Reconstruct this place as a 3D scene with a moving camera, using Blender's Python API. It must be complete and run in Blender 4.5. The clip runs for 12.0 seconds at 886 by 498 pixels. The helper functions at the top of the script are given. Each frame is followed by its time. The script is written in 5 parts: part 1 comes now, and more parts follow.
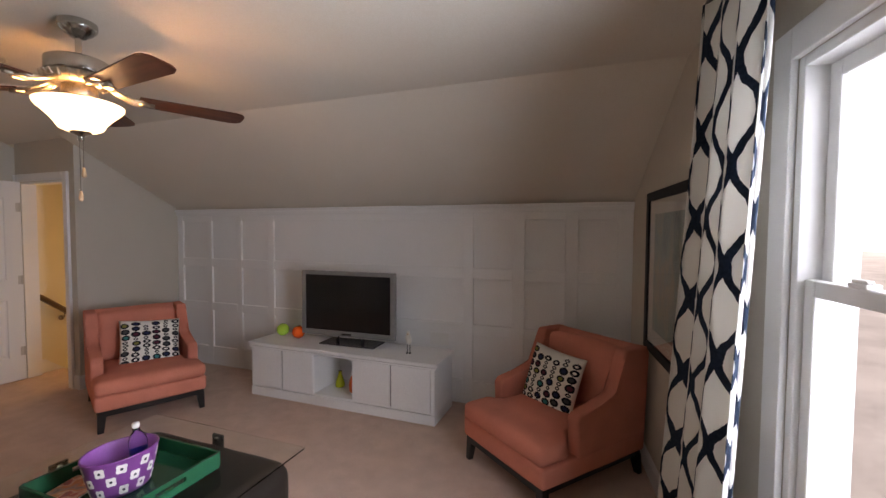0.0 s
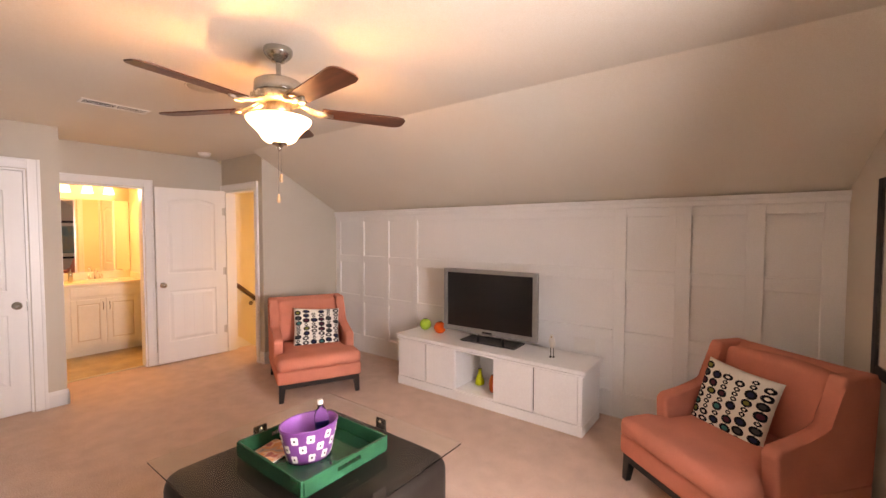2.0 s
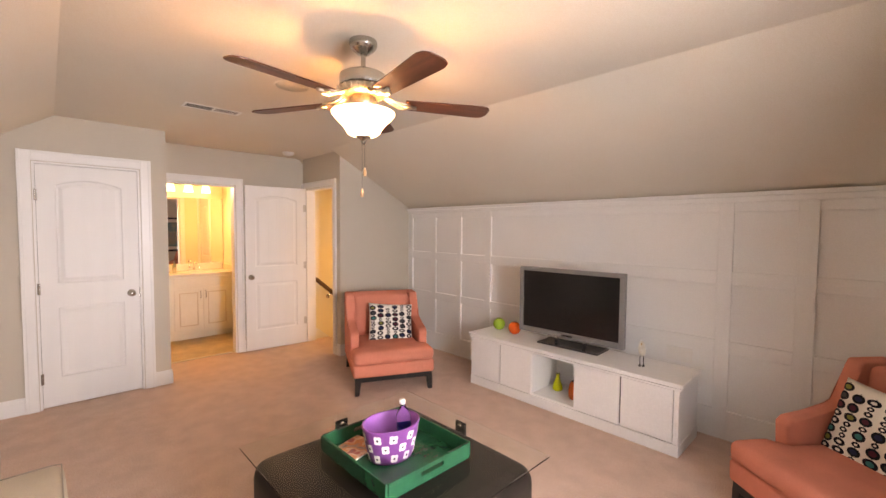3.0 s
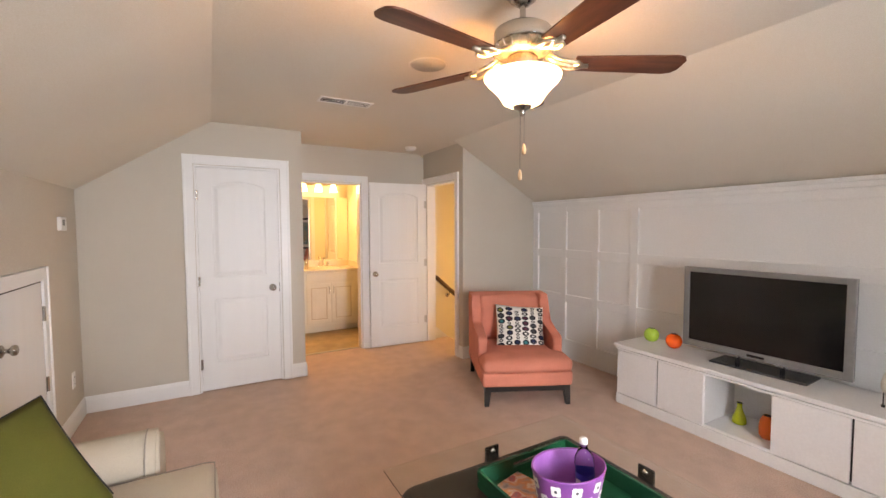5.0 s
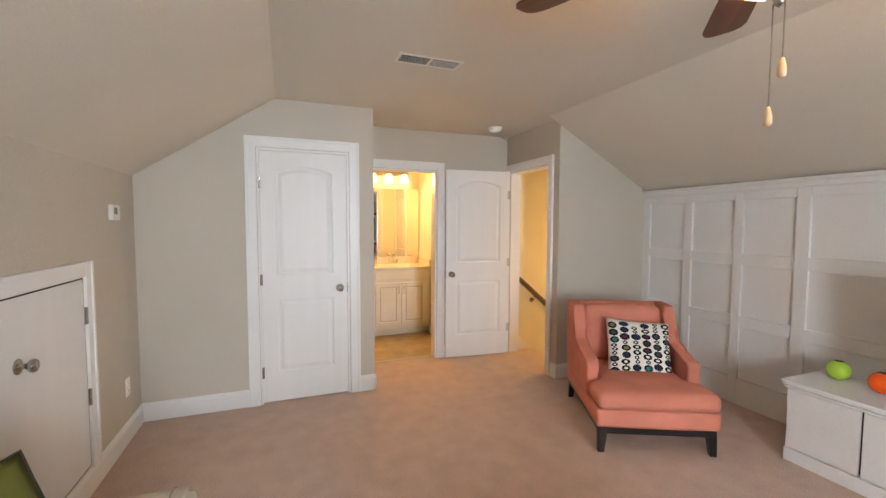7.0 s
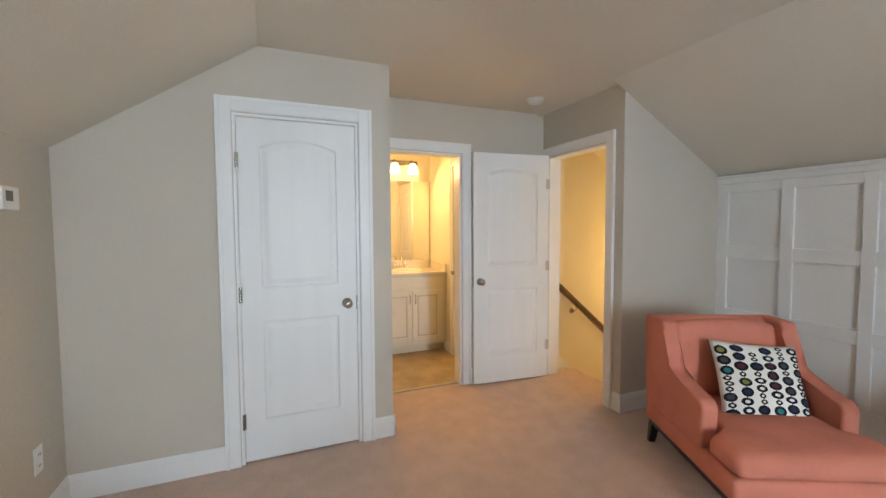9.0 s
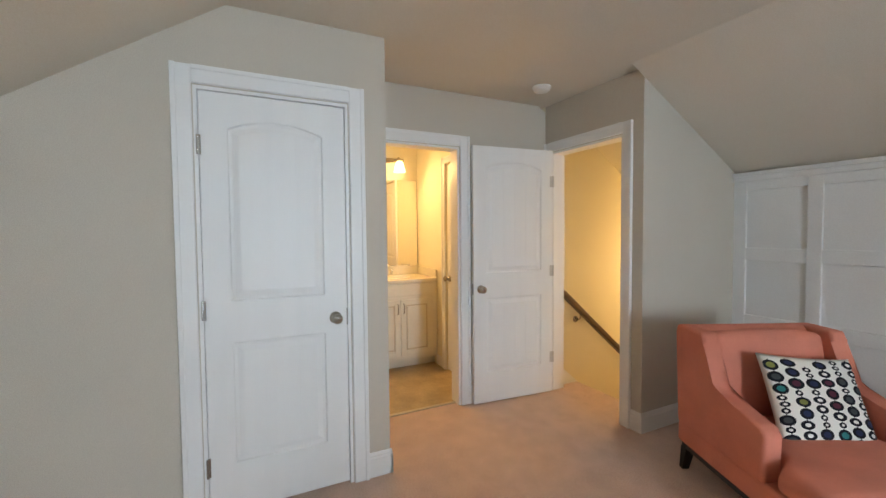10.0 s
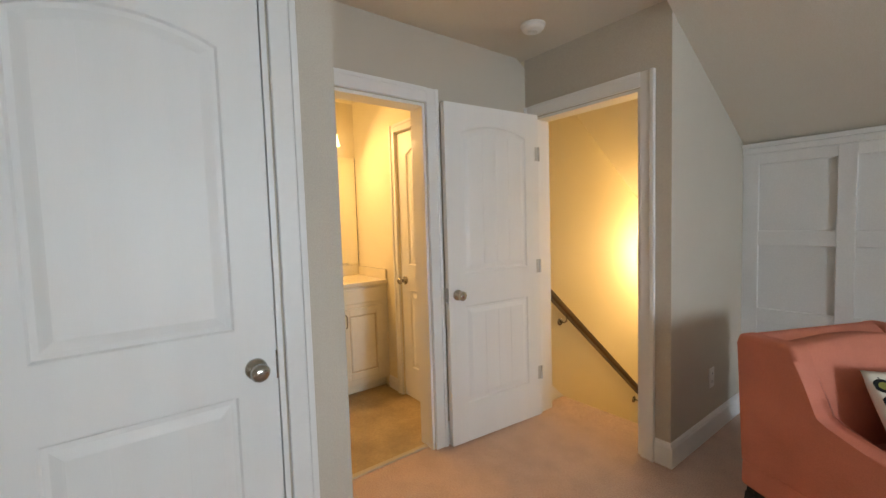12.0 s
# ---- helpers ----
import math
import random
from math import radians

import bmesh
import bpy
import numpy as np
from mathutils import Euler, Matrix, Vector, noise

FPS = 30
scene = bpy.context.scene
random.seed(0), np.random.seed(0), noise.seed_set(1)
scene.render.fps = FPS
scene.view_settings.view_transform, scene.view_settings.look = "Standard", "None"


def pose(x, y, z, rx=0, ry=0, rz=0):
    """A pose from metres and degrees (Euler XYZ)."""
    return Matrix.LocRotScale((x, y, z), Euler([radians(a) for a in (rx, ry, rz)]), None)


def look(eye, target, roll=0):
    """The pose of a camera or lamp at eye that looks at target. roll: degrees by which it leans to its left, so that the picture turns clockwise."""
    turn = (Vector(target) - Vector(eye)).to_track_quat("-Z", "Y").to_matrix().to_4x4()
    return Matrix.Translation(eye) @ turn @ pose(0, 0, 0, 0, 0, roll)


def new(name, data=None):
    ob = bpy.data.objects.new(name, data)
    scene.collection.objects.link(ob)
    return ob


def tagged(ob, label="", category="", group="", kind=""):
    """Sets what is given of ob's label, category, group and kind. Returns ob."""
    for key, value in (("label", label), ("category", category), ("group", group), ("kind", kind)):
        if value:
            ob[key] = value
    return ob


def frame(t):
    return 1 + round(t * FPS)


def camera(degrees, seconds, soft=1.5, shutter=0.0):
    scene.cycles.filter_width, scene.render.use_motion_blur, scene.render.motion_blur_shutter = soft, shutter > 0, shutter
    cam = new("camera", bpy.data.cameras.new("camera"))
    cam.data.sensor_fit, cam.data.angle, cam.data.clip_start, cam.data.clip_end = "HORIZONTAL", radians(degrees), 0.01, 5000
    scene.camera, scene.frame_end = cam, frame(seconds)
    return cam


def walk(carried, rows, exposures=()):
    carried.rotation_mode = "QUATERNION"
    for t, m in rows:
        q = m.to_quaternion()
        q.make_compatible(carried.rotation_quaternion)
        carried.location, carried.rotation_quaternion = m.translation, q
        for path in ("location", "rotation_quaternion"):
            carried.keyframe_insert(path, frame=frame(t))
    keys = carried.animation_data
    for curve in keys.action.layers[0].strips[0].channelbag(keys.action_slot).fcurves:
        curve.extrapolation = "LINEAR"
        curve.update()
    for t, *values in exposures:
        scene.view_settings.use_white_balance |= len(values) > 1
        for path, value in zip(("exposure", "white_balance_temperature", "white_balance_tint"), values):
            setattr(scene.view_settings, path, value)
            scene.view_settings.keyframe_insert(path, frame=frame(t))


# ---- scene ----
cam = camera(94.0, 12.0)
PATH = [
    (0, (0.778, 0.821, 1.552), (0.085, 2.696, 1.468), 0.3),
    (0.5, (0.734, 0.798, 1.545), (-0.076, 2.626, 1.466), 0.0),
    (1, (0.682, 0.792, 1.537), (-0.251, 2.559, 1.457), -0.0),
    (1.5, (0.65, 0.802, 1.534), (-0.428, 2.485, 1.451), -0.0),
    (2, (0.603, 0.803, 1.532), (-0.607, 2.394, 1.449), 0.1),
    (2.5, (0.543, 0.816, 1.524), (-0.789, 2.305, 1.436), 0.2),
    (3, (0.457, 0.825, 1.52), (-0.986, 2.207, 1.424), 0.4),
    (5, (0.012, 0.85, 1.485), (-1.726, 1.833, 1.381), -0.2),
    (5.5, (-0.135, 0.851, 1.47), (-1.925, 1.738, 1.37), 0.0),
    (6, (-0.307, 0.88, 1.473), (-2.138, 1.679, 1.369), 0.2),
    (6.5, (-0.485, 0.913, 1.461), (-2.335, 1.664, 1.355), 0.3),
    (7, (-0.691, 0.94, 1.453), (-2.555, 1.655, 1.334), 0.2),
    (9, (-1.605, 0.928, 1.395), (-3.450, 1.700, 1.288), -0.3),
    (9.5, (-1.800, 0.930, 1.371), (-3.620, 1.752, 1.289), -0.25),
    (10, (-2.030, 0.910, 1.364), (-3.815, 1.799, 1.284), -0.5),
    (10.5, (-2.236, 0.938, 1.357), (-3.988, 1.891, 1.258), -0.82),
    (11, (-2.498, 0.972, 1.348), (-4.185, 2.020, 1.227), -1.25),
    (11.5, (-2.693, 1.036, 1.347), (-4.346, 2.156, 1.220), -1.5),
    (12, (-2.907, 1.082, 1.343), (-4.499, 2.295, 1.217), -1.75),
]
EXPOSURES = [(0.0, -1.49, 8200, 32), (0.5, -0.94, 8900, 36), (1.0, -0.51, 10300, 42), (1.5, -0.37, 10600, 44), (2.5, -0.30, 10300, 40), (5.0, -0.36, 8900, 30), (7.0, -0.44, 8200, 23), (9.5, -0.60, 7300, 16), (12.0, -0.76, 7800, 17)]
walk(cam, [(t, look(eye, target, roll)) for t, eye, target, roll in PATH], EXPOSURES)


# ---- light ----
world = bpy.data.worlds.new("sky")
scene.world = world
world.use_nodes = True
wn = world.node_tree
bgn = wn.nodes["Background"]
skyn = wn.nodes.new("ShaderNodeTexSky")
skyn.sky_type, skyn.sun_disc = "NISHITA", False
skyn.sun_elevation, skyn.sun_rotation = radians(49), radians(257)
wn.links.new(skyn.outputs[0], bgn.inputs[0])
bgn.inputs[1].default_value = 0.15

# slant of the gable wall with the window
SLANT = math.tan(radians(7.0))
GX, GY = 1.05, 4.345          # inner corner of panel wall and gable wall


def gable(y, off=0.0, z=0.0):
    """A point on the gable wall's inner face at that y, off metres into the room."""
    n = Vector((-math.cos(radians(7)), -math.sin(radians(7)), 0))
    return Vector((GX + (GY - y) * SLANT, y, z)) + n * off


def lamp(name, kind, m, energy, color, size=0.0, size_y=0.0, label="", spread=None):
    d = bpy.data.lights.new(name, kind)
    d.energy, d.color = energy, color
    if kind == "AREA":
        d.shape, d.size, d.size_y = "RECTANGLE", size, size_y
        if spread:
            d.spread = spread
    elif kind == "POINT":
        d.shadow_soft_size = size
    elif kind == "SUN":
        d.angle = size
    ob = new(name, d)
    ob.matrix_world = m
    return ob


FAN = Vector((-1.302, 1.962, 0.018))
WARM = (1.0, 0.57, 0.23)
wc = gable(1.80, -0.19, 1.35)
lamp("window_daylight", "AREA", look(wc, wc + Vector((-1, 0.14, -0.04))), 132, (0.56, 0.79, 1.0), 0.94, 1.36, spread=radians(130))
lamp("fan_bulb", "POINT", pose(FAN.x, FAN.y, FAN.z + 2.050), 58, WARM, 0.045)
lamp("sun", "SUN", look((0, 0, 30), (25, 6, 0)), 5.0, (1.0, 0.96, 0.90), radians(0.5))
lamp("vanity_bulbs", "AREA", look((-6.15, 2.15, 2.06), (-5.4, 2.15, 1.3)), 24, (1.0, 0.64, 0.27), 0.6, 0.1)
lamp("stair_bulb", "POINT", pose(-4.63, 4.94, 1.03), 52, (1.0, 0.72, 0.36), 0.05)

# ---- materials ----


def material(name, color, rough=0.5, metal=0.0, spec=0.5):
    m = bpy.data.materials.new(name)
    m.use_nodes = True
    b = m.node_tree.nodes["Principled BSDF"]
    b.inputs["Base Color"].default_value = (*color, 1)
    b.inputs["Roughness"].default_value = rough
    b.inputs["Metallic"].default_value = metal
    b.inputs["Specular IOR Level"].default_value = spec
    return m


def nodes_of(m):
    return m.node_tree.nodes, m.node_tree.links, m.node_tree.nodes["Principled BSDF"]


def vary(m, scale, low, high, detail=4.0, bump=0.0, bump_scale=None, stretch=(1, 1, 1), rough_vary=0.0, grain=None):
    """Two-scale variation of a material's colour, with fine relief."""
    n, l, b = nodes_of(m)
    base = tuple(b.inputs["Base Color"].default_value)[:3]
    co = n.new("ShaderNodeTexCoord")
    mp = n.new("ShaderNodeMapping")
    mp.inputs["Scale"].default_value = stretch
    l.new(co.outputs["Object"], mp.inputs["Vector"])
    t = n.new("ShaderNodeTexNoise")
    t.inputs["Scale"].default_value, t.inputs["Detail"].default_value = scale, detail
    l.new(mp.outputs[0], t.inputs["Vector"])
    r = n.new("ShaderNodeValToRGB")
    r.color_ramp.elements[0].position, r.color_ramp.elements[1].position = 0.3, 0.7
    r.color_ramp.elements[0].color = (*[c * low for c in base], 1)
    r.color_ramp.elements[1].color = (*[c * high for c in base], 1)
    l.new(t.outputs["Fac"], r.inputs[0])
    t2 = n.new("ShaderNodeTexNoise")
    t2.inputs["Scale"].default_value, t2.inputs["Detail"].default_value = bump_scale or scale * 12, 3
    l.new(mp.outputs[0], t2.inputs["Vector"])
    mx = n.new("ShaderNodeMixRGB")
    mx.blend_type, mx.inputs[0].default_value = "OVERLAY", grain or (0.25 if bump else 0.12)
    l.new(r.outputs[0], mx.inputs[1])
    l.new(t2.outputs["Fac"], mx.inputs[2])
    l.new(mx.outputs[0], b.inputs["Base Color"])
    if bump:
        bn = n.new("ShaderNodeBump")
        bn.inputs["Strength"].default_value, bn.inputs["Distance"].default_value = bump, 0.004
        l.new(t2.outputs["Fac"], bn.inputs["Height"])
        l.new(bn.outputs[0], b.inputs["Normal"])
    if rough_vary:
        mr = n.new("ShaderNodeMapRange")
        r0 = b.inputs["Roughness"].default_value
        mr.inputs[3].default_value, mr.inputs[4].default_value = r0 - rough_vary, r0 + rough_vary
        l.new(t.outputs["Fac"], mr.inputs[0])
        l.new(mr.outputs[0], b.inputs["Roughness"])
    return m


WALL = vary(material("greige_wall_paint", (0.555, 0.500, 0.425), 0.75, spec=0.25), 1.2, 0.97, 1.03, bump=0.05, bump_scale=260)
CEIL = vary(material("ceiling_paint", (0.690, 0.635, 0.550), 0.85, spec=0.2), 1.0, 0.97, 1.03, bump=0.06, bump_scale=220)
TRIM = vary(material("white_trim_paint", (0.80, 0.80, 0.79), 0.32), 2.0, 0.98, 1.02, bump=0.015, bump_scale=90, rough_vary=0.05, grain=0.08)
DOORM = vary(material("white_door_paint", (0.79, 0.79, 0.78), 0.44), 1.5, 0.98, 1.02, bump=0.012, bump_scale=70, stretch=(6, 6, 0.4), rough_vary=0.05, grain=0.06)
PANELM = vary(material("white_panel_paint", (0.78, 0.78, 0.77), 0.5), 1.5, 0.97, 1.02, bump=0.03, bump_scale=120)
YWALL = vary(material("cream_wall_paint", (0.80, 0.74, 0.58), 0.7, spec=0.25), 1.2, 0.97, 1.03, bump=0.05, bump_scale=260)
CARPET = vary(material("beige_carpet", (0.59, 0.430, 0.355), 1.0, spec=0.1), 7.0, 0.90, 1.07, detail=9, bump=0.6, bump_scale=150, grain=0.5)
VINYL = vary(material("tan_sheet_vinyl", (0.42, 0.31, 0.17), 0.45), 5.0, 0.75, 1.2, detail=8, bump=0.05, bump_scale=60)
CORAL = vary(material("coral_upholstery", (0.60, 0.205, 0.14), 0.95, spec=0.2), 5.0, 0.9, 1.08, bump=0.35, bump_scale=420)
BLACKW = vary(material("black_stained_wood", (0.012, 0.010, 0.010), 0.35), 8.0, 0.8, 1.3, bump=0.05, stretch=(1, 1, 8))
NICKEL = material("brushed_nickel", (0.46, 0.44, 0.41), 0.24, 1.0)
HINGEM = material("satin_hinge", (0.55, 0.53, 0.50), 0.45, 0.35)
CHROME = material("chrome", (0.8, 0.8, 0.8), 0.12, 1.0)
# near black: stands in for shade in openings, and colours dark parts
DARK = material("black_shade_and_dark_parts", (0.02, 0.02, 0.02), 0.8)

# ---- builders ----


def part(name, bm, mat, parent=None, label="", smooth=False, m=None, weighted=False):
    me = bpy.data.meshes.new(name)
    bmesh.ops.recalc_face_normals(bm, faces=bm.faces)
    if smooth:
        for f in bm.faces:
            f.smooth = True
    bm.to_mesh(me)
    bm.free()
    for mt in (mat if isinstance(mat, (list, tuple)) else [mat]):
        me.materials.append(mt)
    ob = new(name, me)
    if parent:
        ob.parent = parent
    if m is not None:
        ob.matrix_basis = m
    if label:
        ob["label"] = label
    if weighted:
        ob.modifiers.new("even_normals", "WEIGHTED_NORMAL").keep_sharp = True
    return ob


def thing(name, label, category, m=None, group="", kind=""):
    ob = new(name)
    ob.empty_display_size = 0.1
    if m is not None:
        ob.matrix_basis = m
    return tagged(ob, label, category, group, kind)


def box(bm, x0, y0, z0, x1, y1, z1, bevel=0.0, seg=2, mi=0):
    g = bmesh.ops.create_cube(bm, size=1)
    vs = g["verts"]
    for v in vs:
        v.co = Vector(((x0 + x1) / 2 + v.co.x * (x1 - x0), (y0 + y1) / 2 + v.co.y * (y1 - y0), (z0 + z1) / 2 + v.co.z * (z1 - z0)))
    fs = {f for v in vs for f in v.link_faces}
    for f in fs:
        f.material_index = mi
    if bevel:
        es = {e for v in vs for e in v.link_edges}
        r = bmesh.ops.bevel(bm, geom=list(es), offset=bevel, segments=seg, affect="EDGES", profile=0.5)
        for f in r["faces"]:
            f.material_index = mi
    return vs


def boxed(*a, **k):
    bm = bmesh.new()
    box(bm, *a, **k)
    return bm


def prism(pts, h0, h1, axis="z"):
    """A prism over a polygon: pts in the two other axes, from h0 to h1 along axis."""
    bm = bmesh.new()

    def at(p, h):
        return {"z": (p[0], p[1], h), "x": (h, p[0], p[1]), "y": (p[0], h, p[1])}[axis]
    a = [bm.verts.new(at(p, h0)) for p in pts]
    b = [bm.verts.new(at(p, h1)) for p in pts]
    bm.faces.new(a)
    bm.faces.new(b)
    for i in range(len(pts)):
        j = (i + 1) % len(pts)
        bm.faces.new((a[i], a[j], b[j], b[i]))
    return bm


def lathe(profile, n=32, bm=None, center=(0, 0, 0), squash=(1, 1)):
    """A turned shape from (radius, height) pairs."""
    bm = bm or bmesh.new()
    rings = []
    for r, z in profile:
        if r < 1e-5:
            rings.append([bm.verts.new((center[0], center[1], center[2] + z))])
        else:
            rings.append([bm.verts.new((center[0] + r * squash[0] * math.cos(2 * math.pi * k / n), center[1] + r * squash[1] * math.sin(2 * math.pi * k / n), center[2] + z)) for k in range(n)])
    for a, b in zip(rings, rings[1:]):
        for k in range(n):
            k2 = (k + 1) % n
            if len(a) == 1 and len(b) == 1:
                continue
            if len(a) == 1:
                bm.faces.new((a[0], b[k], b[k2]))
            elif len(b) == 1:
                bm.faces.new((a[k], a[k2], b[0]))
            else:
                bm.faces.new((a[k], a[k2], b[k2], b[k]))
    return bm


def tube(bm, pts, r, n=8):
    """A round bar along points."""
    prev = None
    pts = [Vector(p) for p in pts]
    for i, p in enumerate(pts):
        d = (pts[min(i + 1, len(pts) - 1)] - pts[max(i - 1, 0)]).normalized()
        u = d.orthogonal().normalized() if prev is None else (prev[1] - d * prev[1].dot(d)).normalized()
        w = d.cross(u)
        ring = [bm.verts.new(p + r * (math.cos(2 * math.pi * k / n) * u + math.sin(2 * math.pi * k / n) * w)) for k in range(n)]
        if prev:
            for k in range(n):
                bm.faces.new((prev[0][k], prev[0][(k + 1) % n], ring[(k + 1) % n], ring[k]))
        else:
            bm.faces.new(ring)
        prev = (ring, u)
    bm.faces.new(prev[0])
    return bm


def struct(name, bm, mat, label="", category="", **k):
    return tagged(part(name, bm, mat, **k), label, category, kind="structure")


# ---- structure ----
ZC = 2.430                      # flat ceiling
KZ = 1.79                       # height of the low walls
YP, YK = 4.36, -0.06            # panel wall and knee wall
YA, YB = 3.19, 0.89             # edges of the flat ceiling
XC, XB, XS = -4.235, -4.85, -3.885   # closet wall, bath wall, wall beside the stairs
YN, YS = 1.66, 3.31             # side of the nook, stair wall
XF = 2.3                        # beyond the gable wall
SXR = XS - 0.12

struct("floor", boxed(-4.91, -0.3, -0.15, 1.9, 3.44, 0.0), CARPET, "beige cut-pile carpet with faint footmarks", "carpet")
struct("floor_edge", boxed(SXR, 3.44, -0.15, 1.9, 4.6, 0.0), CARPET, "beige cut-pile carpet by the panelling", "carpet")
struct("wall_panelled", boxed(XS - 0.12, YP, 0, 1.35, YP + 0.12, 2.1), PANELM, "white painted wall behind board and batten", "wall")
struct("wall_knee", boxed(XC - 0.12, YK - 0.12, 0, 1.9, YK, 2.1), WALL, "low greige knee wall under the roof slope", "wall")


def slope_profile(y0, y1):
    """Top line of a cross wall between two y."""
    def top(y):
        if y < YB:
            return KZ + (y - YK) / (YB - YK) * (ZC - KZ)
        if y > YA:
            return KZ + (YP - y) / (YP - YA) * (ZC - KZ)
        return ZC
    ys = [y0] + [y for y in (YB, YA) if y0 < y < y1] + [y1]
    return [(y, top(y)) for y in ys]


def wall_x(name, x0, x1, y0, y1, hole=None, mat=WALL, label="greige painted wall", lift=0.02):
    """A cross wall with a door hole (y from, y to, head)."""
    bm = bmesh.new()
    spans = [(y0, y1, 0)] if not hole else [(y0, hole[0], 0), (hole[0], hole[1], hole[2]), (hole[1], y1, 0)]
    for a, b, z in spans:
        pr = slope_profile(a, b)
        pts = [(a, z)] + [(b, z)] + [(y, t + lift) for y, t in reversed(pr)]
        b2 = prism(pts, x0, x1, "x")
        me = bpy.data.meshes.new("tmp")
        b2.to_mesh(me)
        b2.free()
        bm.from_mesh(me)
        bpy.data.meshes.remove(me)
    return struct(name, bm, mat, label, "wall")


CD = (0.745, 1.450, 2.045)       # closet door hole
BD = (1.755, 2.460, 2.02)        # bath door hole
SD = (-4.765, -4.045, 2.03)      # stair door hole, along x
wall_x("wall_closet", XC - 0.12, XC, YK, YN, CD)
struct("wall_nook_side", boxed(XB, YN - 0.12, 0, XC - 0.12, YN, ZC + 0.02), WALL, "greige return wall of the door nook", "wall")
wall_x("wall_bath", XB - 0.12, XB, YN - 0.12, YS, BD)
bm = bmesh.new()
box(bm, XB, YS, 0, SD[0], YS + 0.12, ZC + 0.02)
box(bm, SD[1], YS, 0, XS, YS + 0.12, ZC + 0.02)
box(bm, SD[0], YS, SD[2], SD[1], YS + 0.12, ZC + 0.02)
struct("wall_stair", bm, WALL, "greige wall round the stair door", "wall")
wall_x("wall_stair_side", XS - 0.12, XS, YS + 0.12, YP)

# gable wall with the window hole
WY0, WY1, WZ0, WZ1 = 1.33, 2.275, 0.66, 2.04


def gable_frame():
    """Pose whose x runs along the gable wall towards -y, y into the wall, z up."""
    c = gable(GY)
    return pose(c.x, c.y, 0, 0, 0, -90 + 7)


GM = gable_frame()


def along(y):
    return (GY - y) / math.cos(radians(7))


bm = bmesh.new()
for a, b, z0, z1 in ((-0.05, along(WY1), 0, 0), (along(WY1), along(WY0), 0, WZ0), (along(WY1), along(WY0), WZ1, 0), (along(WY0), along(-0.3), 0, 0)):
    box(bm, a, 0, z0, b, 0.15, z1 or ZC + 0.15)
struct("wall_gable", bm, WALL, "greige gable wall with a double-hung window", "wall", m=GM)

# ceiling: two slopes and a flat
T = 0.1
prof = [(YK - 0.12, KZ - 0.12 * (ZC - KZ) / (YB - YK)), (YB, ZC), (YA, ZC), (YP + 0.12, KZ - 0.12 * (ZC - KZ) / (YP - YA))]
outer = [(y, z + T) for y, z in prof]
struct("ceiling", prism(prof + outer[::-1], XS, 1.95, "x"), CEIL, "flat ceiling with two roof slopes, matt paint", "ceiling")
prof2 = prof[:2] + [(YS + 0.12, ZC)]
struct("ceiling_by_closet", prism(prof2 + [(y, z + T) for y, z in prof2[::-1]], XC - 0.12, XS, "x"), CEIL, "ceiling by the closet with a roof slope", "ceiling")
struct("ceiling_nook", boxed(XB - 0.12, YN - 0.14, ZC, XC - 0.12, YS + 0.12, ZC + T), CEIL, "flat nook ceiling in matt paint", "ceiling")

# ---- trim ----


def casing(name, m, w, h, bw=0.085, d=0.018, bottom=None, mat=TRIM, label="white painted door casing"):
    """A moulded frame round an opening w wide and h high; local x along the wall, -y into the room."""
    ob = thing(name, label, "door casing", m, kind="structure")

    def strip(nm, x0, z0, x1, z1, vertical):
        bm = bmesh.new()
        box(bm, x0, -d, z0, x1, 0, z1, 0.004, 2)
        if vertical:
            s = 1 if x0 > w / 2 else -1
            xo = x1 if s > 0 else x0
            box(bm, min(xo, xo - s * 0.022), -d - 0.007, z0, max(xo, xo - s * 0.022), -d + 0.001, z1, 0.003, 2)
        else:
            box(bm, x0, -d - 0.007, z1 - 0.022, x1, -d + 0.001, z1, 0.003, 2)
        part(nm, bm, mat, ob)
    b = bottom if bottom is not None else 0.0
    strip("jamb_casing", -bw, b, -0.004, h + bw, True)
    strip("jamb_casing", w + 0.004, b, w + bw, h + bw, True)
    strip("head_casing", -0.004, h + 0.004, w + 0.004, h + bw, False)
    return ob


def jambs(name, m, w, h, depth=0.12, mat=TRIM):
    bm = bmesh.new()
    box(bm, 0, 0, 0, 0.016, depth, h)
    box(bm, w - 0.016, 0, 0, w, depth, h)
    box(bm, 0.016, 0, h - 0.016, w - 0.016, depth, h)
    return struct(name, bm, mat, "white painted door jamb", "door jamb", m=m)


def arch_pts(x0, x1, z0, z1, rise, n=12):
    """Closed outline, counter-clockwise, with an arched top."""
    pts = [(x0, z0), (x1, z0)]
    for k in range(n + 1):
        u = k / n
        pts.append((x1 + (x0 - x1) * u, z1 - rise + rise * math.sin(math.pi * u) ** 0.8 if rise else z1))
    if not rise:
        pts = [(x0, z0), (x1, z0), (x1, z1), (x0, z1)]
    return pts


def inset(pts, d):
    n = len(pts)
    out = []
    for i in range(n):
        p0, p1, p2 = Vector(pts[i - 1]), Vector(pts[i]), Vector(pts[(i + 1) % n])
        e1, e2 = (p1 - p0).normalized(), (p2 - p1).normalized()
        n1, n2 = Vector((-e1.y, e1.x)), Vector((-e2.y, e2.x))
        b = n1 + n2
        out.append(p1 + b * (d / max(0.3, b.dot(n1))))
    return out


